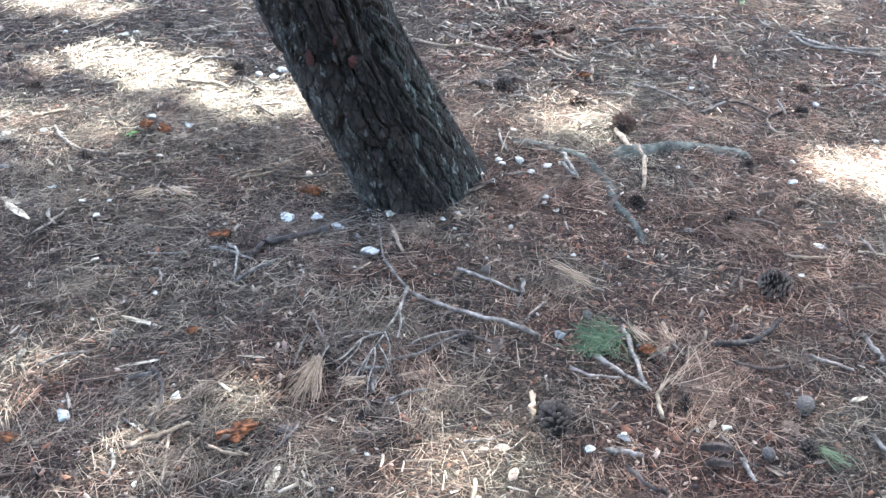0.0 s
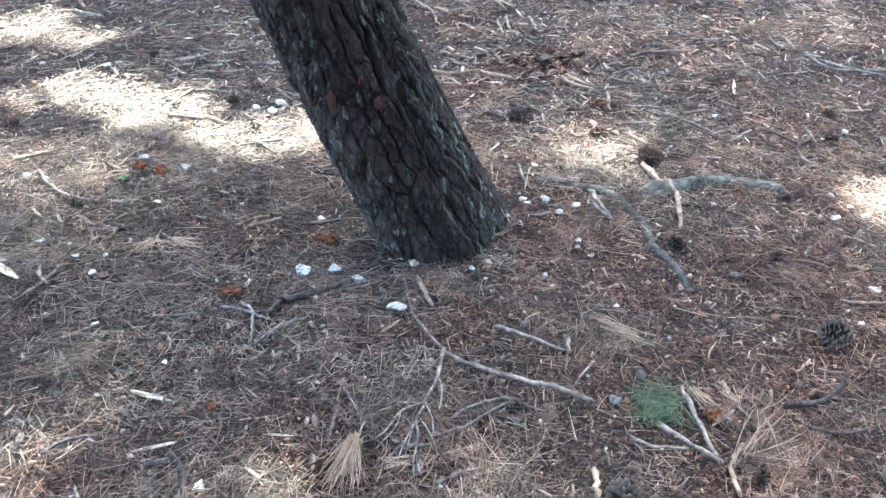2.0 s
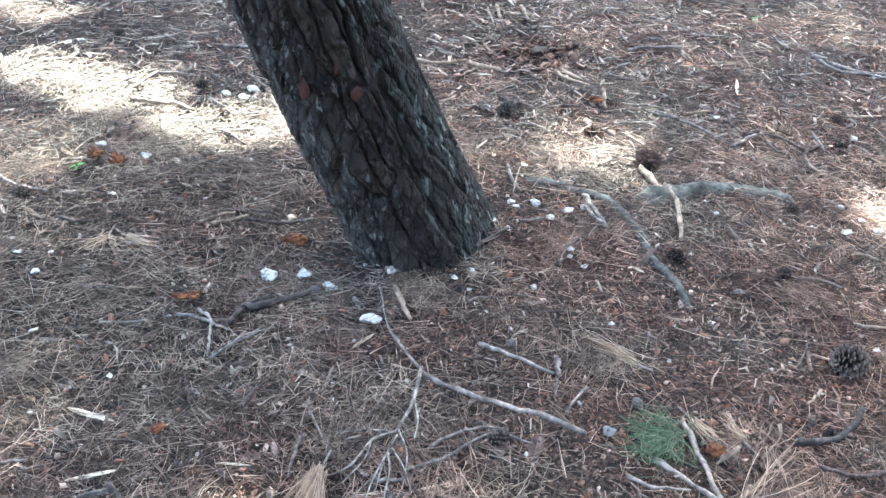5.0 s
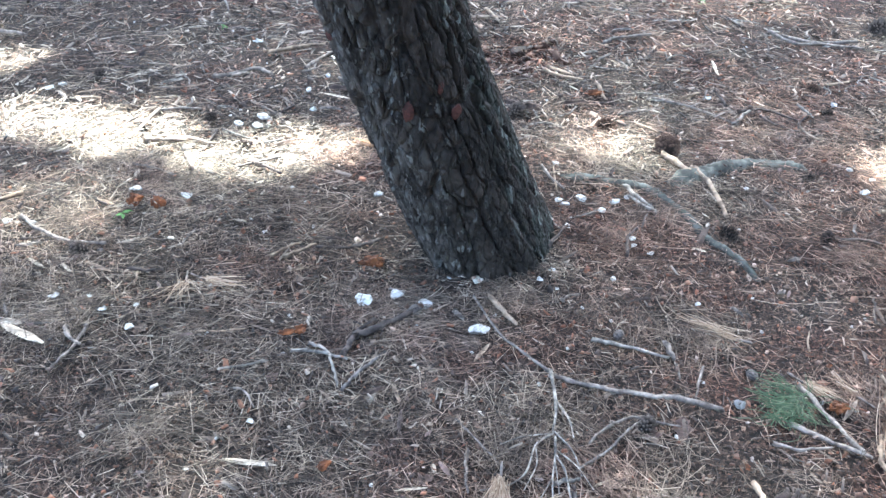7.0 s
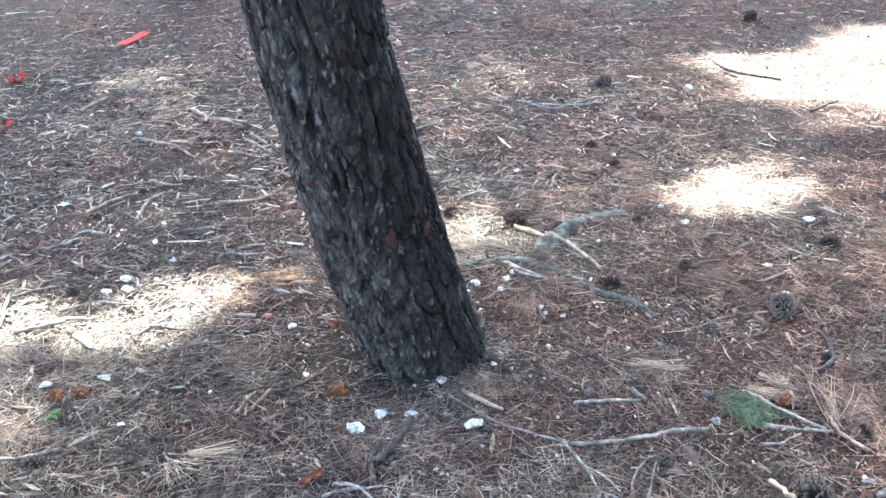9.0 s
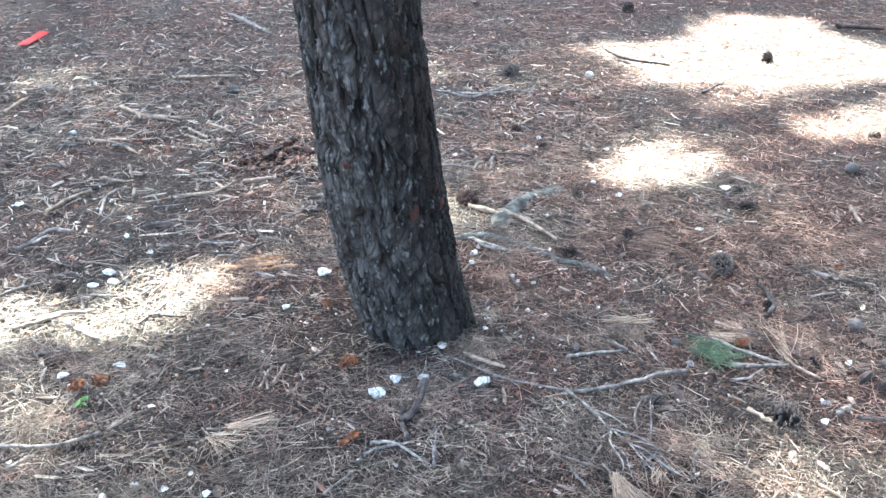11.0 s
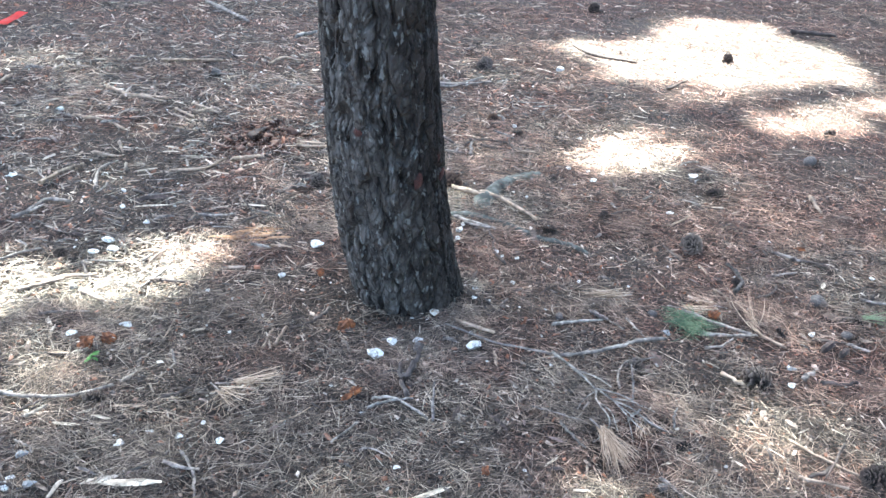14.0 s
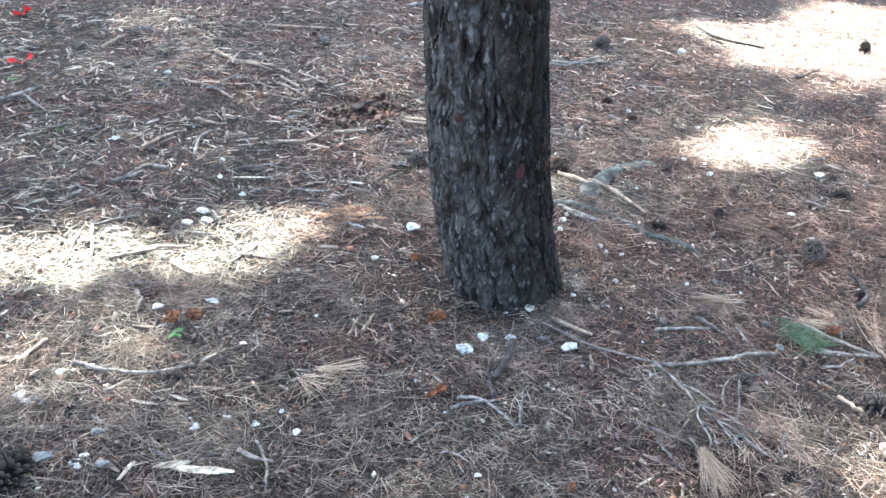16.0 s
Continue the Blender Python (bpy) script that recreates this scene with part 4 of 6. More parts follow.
# the dry forked branch in front of the pine, with its fine side twigs
fork = tagged(new("fallen_branch"), "dry forked grey branch with fine bare twigs", "branch")
for pts, r in (([(0.035, 2.14), (0.016, 2.029), (-0.014, 1.95)], 0.0048), ([(-0.014, 1.95), (-0.057, 1.921), (-0.095, 1.854), (-0.136, 1.833), (-0.19, 1.835)], 0.0030), ([(-0.011, 1.94), (-0.028, 1.883), (-0.05, 1.824), (-0.067, 1.756)], 0.0030), ([(-0.026, 1.885), (-0.021, 1.838), (-0.029, 1.77), (-0.026, 1.72)], 0.0026),
               ([(-0.06, 1.92), (-0.07, 1.868), (-0.109, 1.816)], 0.0020), ([(-0.032, 1.876), (-0.038, 1.837), (-0.046, 1.79)], 0.0018), ([(-0.008, 1.955), (0.010, 1.89), (0.008, 1.82)], 0.0021), ([(-0.014, 1.95), (-0.08, 1.945), (-0.13, 1.93)], 0.0019), ([(0.020, 2.05), (0.030, 1.985), (0.024, 1.93)], 0.0030),
               ([(-0.02, 1.90), (0.005, 1.845), (0.022, 1.79)], 0.0018), ([(-0.045, 1.835), (-0.075, 1.80), (-0.105, 1.77)], 0.0017)):
    k = len(fork.children)
    line = rounded([(px, py, floor_at(px, py) + 0.031) for px, py in pts], 5)
    part("stem" if k == 0 else "side_twig", tube(line, [r * 0.92 * (1 - 0.5 * i / (len(line) - 1)) for i in range(len(line))], 7, 0.08, k + 90), "bleached", fork)

stick("twig", [(0.005, 1.845), (0.043, 1.872), (0.086, 1.897), (0.147, 1.943), (0.192, 1.966), (0.259, 1.941)], 0.0036, "grey", "thin curved grey twig under a dry branch", 1.6)
cone(0.698, 3.142, 0.080, "cone_brown", 1, "open brown pine cone lying in a patch of sun")
cone(0.689, 2.653, 0.046, "cone_dark", 1, "small dark pine cone beside a pale stick")
cone(-0.702, 3.522, 0.041, "cone_dark", 1, "small dark pine cone near white stones")
cone(-1.084, 3.956, 0.042, "cone_dark", 1, "small dark pine cone on shaded litter")
cone(-1.412, 3.318, 0.050, "cone_brown", 1, "brown pine cone on sunlit litter")
cone(1.019, 2.264, 0.076, "cone_grey", 1, "open weathered grey pine cone on needle litter")
cone(0.395, 1.684, 0.073, "cone_grey", 1, "open grey-brown pine cone beside a snapped stick")
cone(0.499, 2.096, 0.033, "cone_dark", 0, "small closed dark pine cone")
cone(0.190, 1.954, 0.042, "cone_grey", 1, "small weathered grey pine cone among twigs")
cone(0.967, 1.767, 0.056, "cone_grey", 0, "closed grey pine cone resting on needles")
cone(0.956, 2.602, 0.044, "cone_dark", 1, "small dark open pine cone")
cone(0.238, 2.265, 0.032, "cone_brown", 0, "small round brown closed cone")
cone(0.897, 2.015, 0.043, "cone_dark", 1, "dark pine cone beside a curved stick")
cone(0.696, 1.755, 0.038, "cone_dark", 1, "gnawed dark pine cone")
cone(-0.223, 2.417, 0.040, "cone_brown", 0, "brown closed cone beside white stones")
cone(0.290, 3.452, 0.058, "cone_grey", 1, "weathered grey pine cone behind the tree")
chip("bark_piece", 0.330, 3.482, 0.125, 0.045, 6, "darkbark", "long dark bark slab beside a pine cone")
chip("bark_piece", 0.225, 3.468, 0.070, 0.030, -30, "grey", "grey lichen-covered bark piece beside a cone")
cone(-1.456, 2.658, 0.102, "cone_dark", 1, "large dark grey open pine cone")
cone(-0.973, 2.764, 0.022, "cone_grey", 0, "small grey-blue closed cone at a stick's end")
cone(0.751, 4.730, 0.055, "cone_brown", 0, "smooth brown closed cone far off")
cone(1.352, 3.349, 0.044, "cone_dark", 1, "small dark cone near a white stone")
cone(1.457, 2.417, 0.054, "cone_dark", 1, "dark open pine cone on reddish litter")
cone(1.551, 2.527, 0.037, "cone_dark", 1, "small dark pine cone by a white stone")
cone(1.076, 2.942, 0.040, "cone_dark", 1, "small dark pine cone past the root")
cone(2.016, 4.111, 0.078, "cone_grey", 1, "small grey pine cone on open litter")
cone(1.406, 3.535, 0.046, "cone_brown", 1, "small brown cone on red litter")
cone(-1.268, 2.797, 0.028, "cone_dark", 1, "dark hollow cone in the litter")
cone(2.103, 2.324, 0.063, "cone_brown", 0, "brown pine cone on open litter")
cone(3.284, 3.366, 0.062, "cone_dark", 1, "small cone in the bright patch")
cone(2.570, 2.442, 0.046, "cone_dark", 1, "small dark cone in sun")
cone(3.539, 4.487, 0.070, "cone_dark", 1, "small far dark cone")
cone(0.230, 1.273, 0.069, "cone_dark", 1, "dark pine cone on needles")
cone(0.852, 1.616, 0.038, "cone_grey", 0, "small grey cone on needle litter")
cone(0.936, 1.613, 0.045, "cone_grey", 1, "grey-blue pine cone beside a green needle tuft")
cone(-0.022, 1.671, 0.033, "cone_dark", 1, "crumbled dark cone in the litter")
cone(-0.197, 1.624, 0.033, "cone_dark", 0, "half-buried dark cone on needle litter")
cone(-1.020, 2.765, 0.046, "cone_grey", 1, "small grey-blue cone on shaded needles")
cone(0.561, 3.328, 0.051, "cone_brown", 1, "reddish broken pine cone")
stone(2.299, 3.827, 0.060, 0.045, "white", "white stone lying on pine needles")
stone(1.429, 3.422, 0.037, 0.031, "white", "white stone lying on pine needles")
stone(1.538, 2.568, 0.046, 0.035, "white", "white stone lying on pine needles")
stone(1.183, 2.455, 0.034, 0.024, "white", "white stone lying on pine needles")
stone(-0.017, 3.087, 0.048, 0.055, "white", "white stone lying on pine needles")
stone(-0.231, 3.016, 0.028, 0.026, "white", "white stone lying on pine needles")
stone(-0.540, 3.523, 0.049, 0.040, "white", "white stone lying on pine needles")
stone(-0.561, 3.459, 0.052, 0.041, "white", "white stone lying on pine needles")
stone(-0.767, 3.037, 0.039, 0.034, "white", "white stone lying on pine needles")
stone(-0.075, 4.679, 0.043, 0.038, "white", "white stone lying on pine needles")
stone(-0.530, 4.188, 0.035, 0.025, "white", "white stone lying on pine needles")
stone(-0.268, 3.999, 0.026, 0.038, "white", "white stone lying on pine needles")
stone(-0.300, 3.817, 0.029, 0.026, "white", "white stone lying on pine needles")
stone(-0.377, 3.700, 0.028, 0.035, "white", "white stone lying on pine needles")
stone(-0.375, 3.551, 0.031, 0.034, "white", "white stone lying on pine needles")
stone(-0.334, 2.470, 0.058, 0.030, "white", "white stone lying on pine needles")
stone(-0.255, 2.490, 0.048, 0.036, "white", "white stone lying on pine needles")
stone(-0.190, 2.452, 0.052, 0.034, "white", "white stone lying on pine needles")
stone(-0.086, 2.327, 0.062, 0.031, "white", "white stone lying on pine needles")
stone(-1.159, 2.926, 0.024, 0.026, "white", "white stone lying on pine needles")
stone(-1.059, 2.588, 0.021, 0.021, "white", "white stone lying on pine needles")
stone(-0.943, 2.517, 0.016, 0.027, "white", "white stone lying on pine needles")
stone(-0.880, 2.438, 0.027, 0.024, "white", "white stone lying on pine needles")
stone(-1.330, 2.623, 0.027, 0.017, "white", "white stone lying on pine needles")
stone(-0.620, 2.101, 0.018, 0.016, "white", "white stone lying on pine needles")
stone(-1.340, 2.911, 0.035, 0.026, "white", "white stone lying on pine needles")
stone(-0.562, 2.837, 0.016, 0.016, "white", "white stone lying on pine needles")
stone(1.567, 3.159, 0.035, 0.025, "white", "white stone lying on pine needles")
stone(-0.869, 2.521, 0.014, 0.014, "white", "white stone lying on pine needles")
stone(0.217, 2.790, 0.033, 0.029, "white", "white stone lying on pine needles")
stone(0.274, 2.893, 0.024, 0.026, "white", "white stone lying on pine needles")
stone(0.342, 2.889, 0.038, 0.026, "white", "white stone lying on pine needles")
stone(0.423, 2.849, 0.044, 0.026, "white", "white stone lying on pine needles")
stone(0.373, 2.810, 0.030, 0.021, "white", "white stone lying on pine needles")
stone(1.199, 2.823, 0.043, 0.032, "white", "white stone lying on pine needles")
stone(-1.491, 3.867, 0.033, 0.027, "white", "white stone lying on pine needles")
stone(-1.240, 3.864, 0.037, 0.038, "white", "white stone lying on pine needles")
stone(-1.202, 3.893, 0.037, 0.041, "white", "white stone lying on pine needles")
stone(-0.613, 3.474, 0.037, 0.046, "white", "white stone lying on pine needles")
stone(0.995, 3.501, 0.029, 0.024, "white", "white stone lying on pine needles")
stone(0.416, 2.672, 0.023, 0.020, "white", "white stone lying on pine needles")
stone(-0.473, 3.069, 0.015, 0.014, "white", "white stone lying on pine needles")
stone(1.243, 2.973, 0.026, 0.019, "white", "white stone lying on pine needles")
stone(1.269, 2.896, 0.022, 0.016, "white", "white stone lying on pine needles")
stone(0.323, 3.096, 0.025, 0.018, "white", "white stone lying on pine needles")
stone(0.849, 2.887, 0.018, 0.018, "white", "white stone lying on pine needles")
stone(1.684, 3.945, 0.049, 0.024, "white", "white stone lying on pine needles")
stone(-0.683, 1.624, 0.046, 0.037, "white", "white stone lying on pine needles")
stone(-0.460, 1.708, 0.030, 0.034, "white", "white stone lying on pine needles")
stone(-0.471, 1.433, 0.017, 0.019, "white", "white stone lying on pine needles")
stone(0.307, 2.508, 0.020, 0.019, "white", "white stone lying on pine needles")
stone(0.482, 2.371, 0.019, 0.016, "white", "white stone lying on pine needles")
stone(0.776, 1.694, 0.029, 0.023, "white", "white stone lying on pine needles")
chip("bark_flake", 0.279, 1.604, 0.043, 0.030, 20, "leaf_pink", "pale dry flake on bright needles")
chip("bark_flake", 0.302, 1.532, 0.042, 0.030, 70, "leaf_pink", "pale dry flake on bright needles")
stone(1.102, 2.315, 0.020, 0.018, "white", "white stone lying on pine needles")
stone(0.469, 1.611, 0.033, 0.014, "white", "white stone lying on pine needles")
stone(0.547, 1.660, 0.018, 0.029, "white", "white stone lying on pine needles")
stone(-0.906, 3.094, 0.040, 0.029, "white", "white stone lying on pine needles")
stone(1.657, 3.039, 0.031, 0.026, "white", "white stone lying on pine needles")
stone(1.298, 2.848, 0.033, 0.024, "white", "white stone lying on pine needles")
stone(1.267, 1.709, 0.025, 0.021, "white", "white stone lying on pine needles")
stone(0.287, 2.870, 0.030, 0.022, "white", "small white stone near the tree's foot")
stone(0.252, 2.746, 0.028, 0.021, "white", "small white stone near the tree's foot")
stone(0.474, 2.874, 0.026, 0.019, "white", "small white stone near the tree's foot")
stone(0.447, 2.603, 0.022, 0.017, "white", "small white stone near the tree's foot")
stone(0.112, 2.502, 0.020, 0.015, "white", "small white stone near the tree's foot")
stone(0.151, 2.537, 0.020, 0.015, "white", "small white stone near the tree's foot")
stone(0.146, 2.468, 0.016, 0.012, "white", "small white stone near the tree's foot")
stone(0.411, 2.640, 0.020, 0.015, "white", "small white stone near the tree's foot")
stone(-0.041, 2.524, 0.042, 0.020, "tan_stone", "flat tan stone against the tree's foot")
chip("bark_piece", -0.303, 2.643, 0.058, 0.032, 15, "orange", "crumbling orange-brown rotten bark piece")
chip("bark_piece", -0.905, 3.015, 0.046, 0.044, 17, "orange", "crumbling orange-brown rotten bark piece")
chip("bark_piece", -0.845, 3.000, 0.046, 0.040, 31, "orange", "crumbling orange-brown rotten bark piece")
chip("bark_piece", -0.528, 2.380, 0.046, 0.018, 11, "orange", "crumbling orange-brown rotten bark piece")
chip("bark_piece", -0.291, 1.599, 0.094, 0.038, 37, "orange", "crumbling orange-brown rotten bark piece")
chip("bark_piece", -0.774, 1.544, 0.046, 0.027, -1, "orange", "crumbling orange-brown rotten bark piece")
chip("bark_piece", 0.603, 3.571, 0.060, 0.027, -11, "orange", "crumbling orange-brown rotten bark piece")
chip("bark_piece", -0.498, 2.381, 0.024, 0.029, -22, "orange", "crumbling orange-brown rotten bark piece")
chip("bark_piece", -0.135, 2.937, 0.030, 0.031, -60, "orange", "crumbling orange-brown rotten bark piece")
chip("bark_piece", -0.280, 2.638, 0.032, 0.035, -30, "orange", "crumbling orange-brown rotten bark piece")
chip("bark_piece", 0.634, 1.956, 0.041, 0.034, -11, "orange", "crumbling orange-brown rotten bark piece")
chip("bark_piece", -0.483, 1.941, 0.033, 0.020, 47, "orange", "crumbling orange-brown rotten bark piece")
chip("bark_piece", 1.285, 1.976, 0.040, 0.017, -51, "orange", "crumbling orange-brown rotten bark piece")
chip("wood_chip", -0.623, 1.985, 0.113, 0.022, -19, "palewood", "pale split wood sliver on the litter")
chip("wood_chip", -0.576, 1.817, 0.097, 0.017, 16, "palewood", "pale split wood sliver on the litter")
chip("wood_chip", -0.197, 1.472, 0.083, 0.029, 80, "palewood", "pale split wood sliver on the litter")
chip("wood_chip", -1.160, 2.505, 0.082, 0.030, -20, "palewood", "pale split wood sliver on the litter")
chip("wood_chip", -1.115, 2.446, 0.130, 0.036, -39, "palewood", "pale split wood sliver on the litter")
chip("wood_chip", -1.047, 2.693, 0.052, 0.014, -58, "palewood", "pale split wood sliver on the litter")
chip("wood_chip", -0.100, 1.670, 0.038, 0.012, -18, "palewood", "pale split wood sliver on the litter")
chip("wood_chip", 0.048, 1.817, 0.039, 0.009, 17, "palewood", "pale split wood sliver on the litter")
chip("wood_chip", -0.321, 1.864, 0.067, 0.010, 2, "palewood", "pale split wood sliver on the litter")
chip("wood_chip", 0.003, 3.463, 0.092, 0.020, -53, "palewood", "short pale weathered piece of wood")
chip("wood_chip", -0.293, 3.646, 0.124, 0.018, -35, "palewood", "short pale weathered piece of wood")
chip("wood_chip", 0.221, 3.771, 0.074, 0.017, -5, "palewood", "short pale weathered piece of wood")
chip("wood_chip", 1.116, 3.732, 0.121, 0.020, -102, "palewood", "short pale weathered piece of wood")
chip("wood_chip", -1.121, 2.723, 0.069, 0.016, -48, "palewood", "short pale weathered piece of wood")
chip("bark_piece", -0.487, 3.325, 0.100, 0.025, 28, "darkbark", "dark weathered piece of pine bark")
chip("bark_piece", -0.255, 3.700, 0.118, 0.032, -22, "darkbark", "dark weathered piece of pine bark")
chip("bark_piece", 0.510, 3.507, 0.090, 0.028, -3, "darkbark", "dark weathered piece of pine bark")
chip("bark_piece", 0.215, 3.492, 0.118, 0.028, 30, "darkbark", "dark weathered piece of pine bark")
chip("bark_piece", 0.296, 3.524, 0.073, 0.037, -37, "darkbark", "dark weathered piece of pine bark")
chip("bark_piece", -0.361, 2.146, 0.064, 0.021, 26, "darkbark", "dark weathered piece of pine bark")
chip("bark_piece", -0.314, 2.043, 0.077, 0.019, 77, "darkbark", "dark weathered piece of pine bark")
chip("bark_piece", -0.336, 1.839, 0.044, 0.017, -41, "darkbark", "dark weathered piece of pine bark")
chip("bark_piece", 1.097, 2.727, 0.070, 0.021, 18, "darkbark", "dark weathered piece of pine bark")
rotten_log(-0.147, 3.276, 0.185, 0.10, -34, "crumbling tan-orange rotten wood in loose shards")
stick("stick", [(0.669, 3.109), (0.694, 3.018), (0.715, 2.955)], 0.0111, "pale", "pale barkless stick lying by the root")
stick("stick", [(0.731, 3.012), (0.739, 2.901), (0.719, 2.738)], 0.0100, "pale", "pale barkless stick with a crooked end")
stick("stick", [(0.479, 2.924), (0.498, 2.848), (0.521, 2.768)], 0.0070, "bleached", "bleached forked twig on needle litter")
stick("stick", [(0.524, 2.816), (0.456, 2.710)], 0.0034, "grey", "thin grey twig on needle litter")
stick("stick", [(0.202, 4.674), (0.274, 4.583), (0.311, 4.478)], 0.0105, "pale", "pale curved stick far off")
stick("stick", [(0.484, 3.802), (0.531, 3.742), (0.587, 3.684)], 0.0087, "pale", "pale straight stick on needle litter")
stick("stick", [(0.630, 3.647), (0.626, 3.518)], 0.0084, "pale", "short pale stick beside an orange piece")
stick("stick", [(0.773, 4.001), (0.834, 4.033), (0.982, 4.042)], 0.0092, "grey", "grey forked stick on needle litter")
stick("stick", [(1.484, 4.055), (1.548, 3.950), (1.662, 3.946), (1.821, 3.894)], 0.0098, "grey", "long grey stick on reddish litter")
stick("stick", [(0.871, 3.484), (0.972, 3.536)], 0.0082, "pale", "pale stick on needle litter")
stick("stick", [(0.784, 3.503), (0.889, 3.427), (1.017, 3.304)], 0.0062, "grey", "long thin grey twig")
stick("stick", [(1.055, 3.383), (1.157, 3.396), (1.225, 3.298)], 0.0061, "dark", "dark thin twig on needle litter")
stick("stick", [(0.345, 4.311), (0.428, 4.304)], 0.0097, "pale", "short pale stick on needle litter")
stick("stick", [(0.264, 4.359), (0.281, 4.217)], 0.0074, "pale", "short pale stick on needle litter")
stick("stick", [(-0.905, 3.406), (-0.844, 3.392), (-0.772, 3.369)], 0.0081, "pale", "pale stick at the sun patch's edge")
stick("stick", [(-1.013, 3.455), (-0.938, 3.552), (-0.874, 3.629)], 0.0041, "dark", "thin dark twig in the sun")
stick("stick", [(-0.552, 2.700), (-0.508, 2.727), (-0.469, 2.760)], 0.0049, "pale", "pale twig on needle litter")
stick("stick", [(-1.568, 4.584), (-1.480, 4.411)], 0.0136, "pale", "pale stick far off")
stick("stick", [(-1.517, 4.374), (-1.389, 4.342)], 0.0130, "grey", "grey stick far off")
stick("stick", [(-0.694, 3.847), (-0.579, 3.870)], 0.0089, "grey", "grey stick on needle litter")
stick("stick", [(-0.428, 2.730), (-0.330, 2.728), (-0.284, 2.748)], 0.0049, "dark", "dark twig by the tree")
stick("stick", [(0.153, 2.618), (0.255, 2.742)], 0.0063, "dark", "dark twig by the tree's foot")
stick("stick", [(0.209, 2.803), (0.230, 2.725)], 0.0033, "grey", "thin twig by the tree's foot")
stick("stick", [(1.446, 3.560), (1.576, 3.581)], 0.0066, "pale", "pale twig on needle litter")
stick("stick", [(0.997, 3.303), (1.095, 3.385)], 0.0080, "grey", "grey twig on needle litter")
stick("stick", [(0.161, 2.236), (0.235, 2.209), (0.324, 2.165)], 0.0057, "bleached", "straight bleached stick with a broken end")
stick("stick", [(0.335, 2.219), (0.332, 2.152)], 0.0086, "grey", "short grey stub of wood")
stick("stick", [(0.582, 2.041), (0.599, 1.949), (0.613, 1.817)], 0.0082, "grey", "grey lichen-flecked stick beside green needles")
stick("stick", [(0.503, 1.925), (0.559, 1.874), (0.621, 1.803)], 0.0066, "grey", "grey stick crossing another")
stick("stick", [(0.439, 1.876), (0.485, 1.848), (0.560, 1.847)], 0.0045, "grey", "thin grey curved twig")
stick("stick", [(0.804, 1.980), (0.867, 1.991), (0.932, 2.027), (0.992, 2.108)], 0.0098, "char", "thick dark curved stick with flaking bark", 1.3)
stick("stick", [(1.075, 2.398), (1.127, 2.390), (1.202, 2.385)], 0.0048, "pale", "thin pale twig on needle litter")
stick("stick", [(0.792, 2.048), (0.774, 1.993), (0.726, 1.943)], 0.0042, "pale", "curved pale twig on needle litter")
stick("stick", [(-0.377, 2.328), (-0.315, 2.350), (-0.236, 2.399)], 0.0119, "dark", "dark stick beside white stones")
stick("stick", [(-0.411, 2.271), (-0.371, 2.340), (-0.320, 2.393)], 0.0073, "dark", "dark twig on needle litter")
stick("stick", [(-0.524, 2.307), (-0.464, 2.295), (-0.400, 2.264)], 0.0052, "bleached", "bleached twig on needle litter")
stick("stick", [(-0.481, 2.333), (-0.448, 2.301), (-0.434, 2.242), (-0.432, 2.178)], 0.0052, "bleached", "bleached hooked twig on needle litter")
stick("stick", [(-0.422, 2.170), (-0.380, 2.209), (-0.312, 2.270)], 0.0050, "grey", "grey twig on needle litter")
stick("stick", [(-0.033, 2.444), (0.007, 2.331)], 0.0076, "pale", "short pale stick beside a thin twig")
stick("stick", [(0.052, 2.120), (0.042, 2.129), (0.003, 2.189), (-0.042, 2.292), (-0.071, 2.456)], 0.0045, "grey", "long thin grey twig lying on needles", 2.4)
stick("stick", [(0.365, 1.975), (0.300, 2.006), (0.239, 2.031), (0.147, 2.069), (0.087, 2.094), (0.030, 2.128)], 0.0074, "grey", "grey-brown branch end with rough bark on needles", 1.4)
stick("stick", [(0.638, 1.714), (0.638, 1.797), (0.685, 1.868)], 0.0063, "pale", "pale stick among needles")
stick("stick", [(0.344, 1.700), (0.348, 1.770)], 0.0085, "pale", "snapped pale stick beside a grey cone")
stick("stick", [(-0.510, 1.523), (-0.460, 1.559), (-0.399, 1.610)], 0.0077, "pale", "pale barkless stick on bright needles")
stick("stick", [(-0.530, 1.784), (-0.490, 1.723), (-0.481, 1.658), (-0.489, 1.587)], 0.0068, "dark", "dark curved twig on needle litter", 1.8)
stick("stick", [(-0.441, 1.581), (-0.422, 1.499), (-0.414, 1.436)], 0.0039, "pale", "thin pale twig on needle litter")
stick("stick", [(-0.347, 1.544), (-0.295, 1.531), (-0.259, 1.528)], 0.0050, "pale", "pale twig on needle litter")
stick("stick", [(0.542, 1.558), (0.583, 1.505), (0.615, 1.484)], 0.0062, "dark", "dark twig on needle litter")
stick("stick", [(0.221, 4.807), (0.226, 4.706), (0.234, 4.645), (0.345, 4.515)], 0.0132, "pale", "pale forked stick on dark litter")
stick("stick", [(-0.866, 3.413), (-0.791, 3.396), (-0.688, 3.328)], 0.0087, "pale", "pale stick in the sun patch")
stick("stick", [(-0.864, 3.610), (-0.941, 3.438)], 0.0074, "grey", "straight grey stick in sun")
stick("stick", [(-0.771, 3.272), (-0.753, 3.187)], 0.0102, "pale", "short pale stick on needle litter")
stick("stick", [(-1.304, 3.036), (-1.262, 3.057), (-1.209, 3.085)], 0.0106, "pale", "pale bark-covered stick on needle litter")
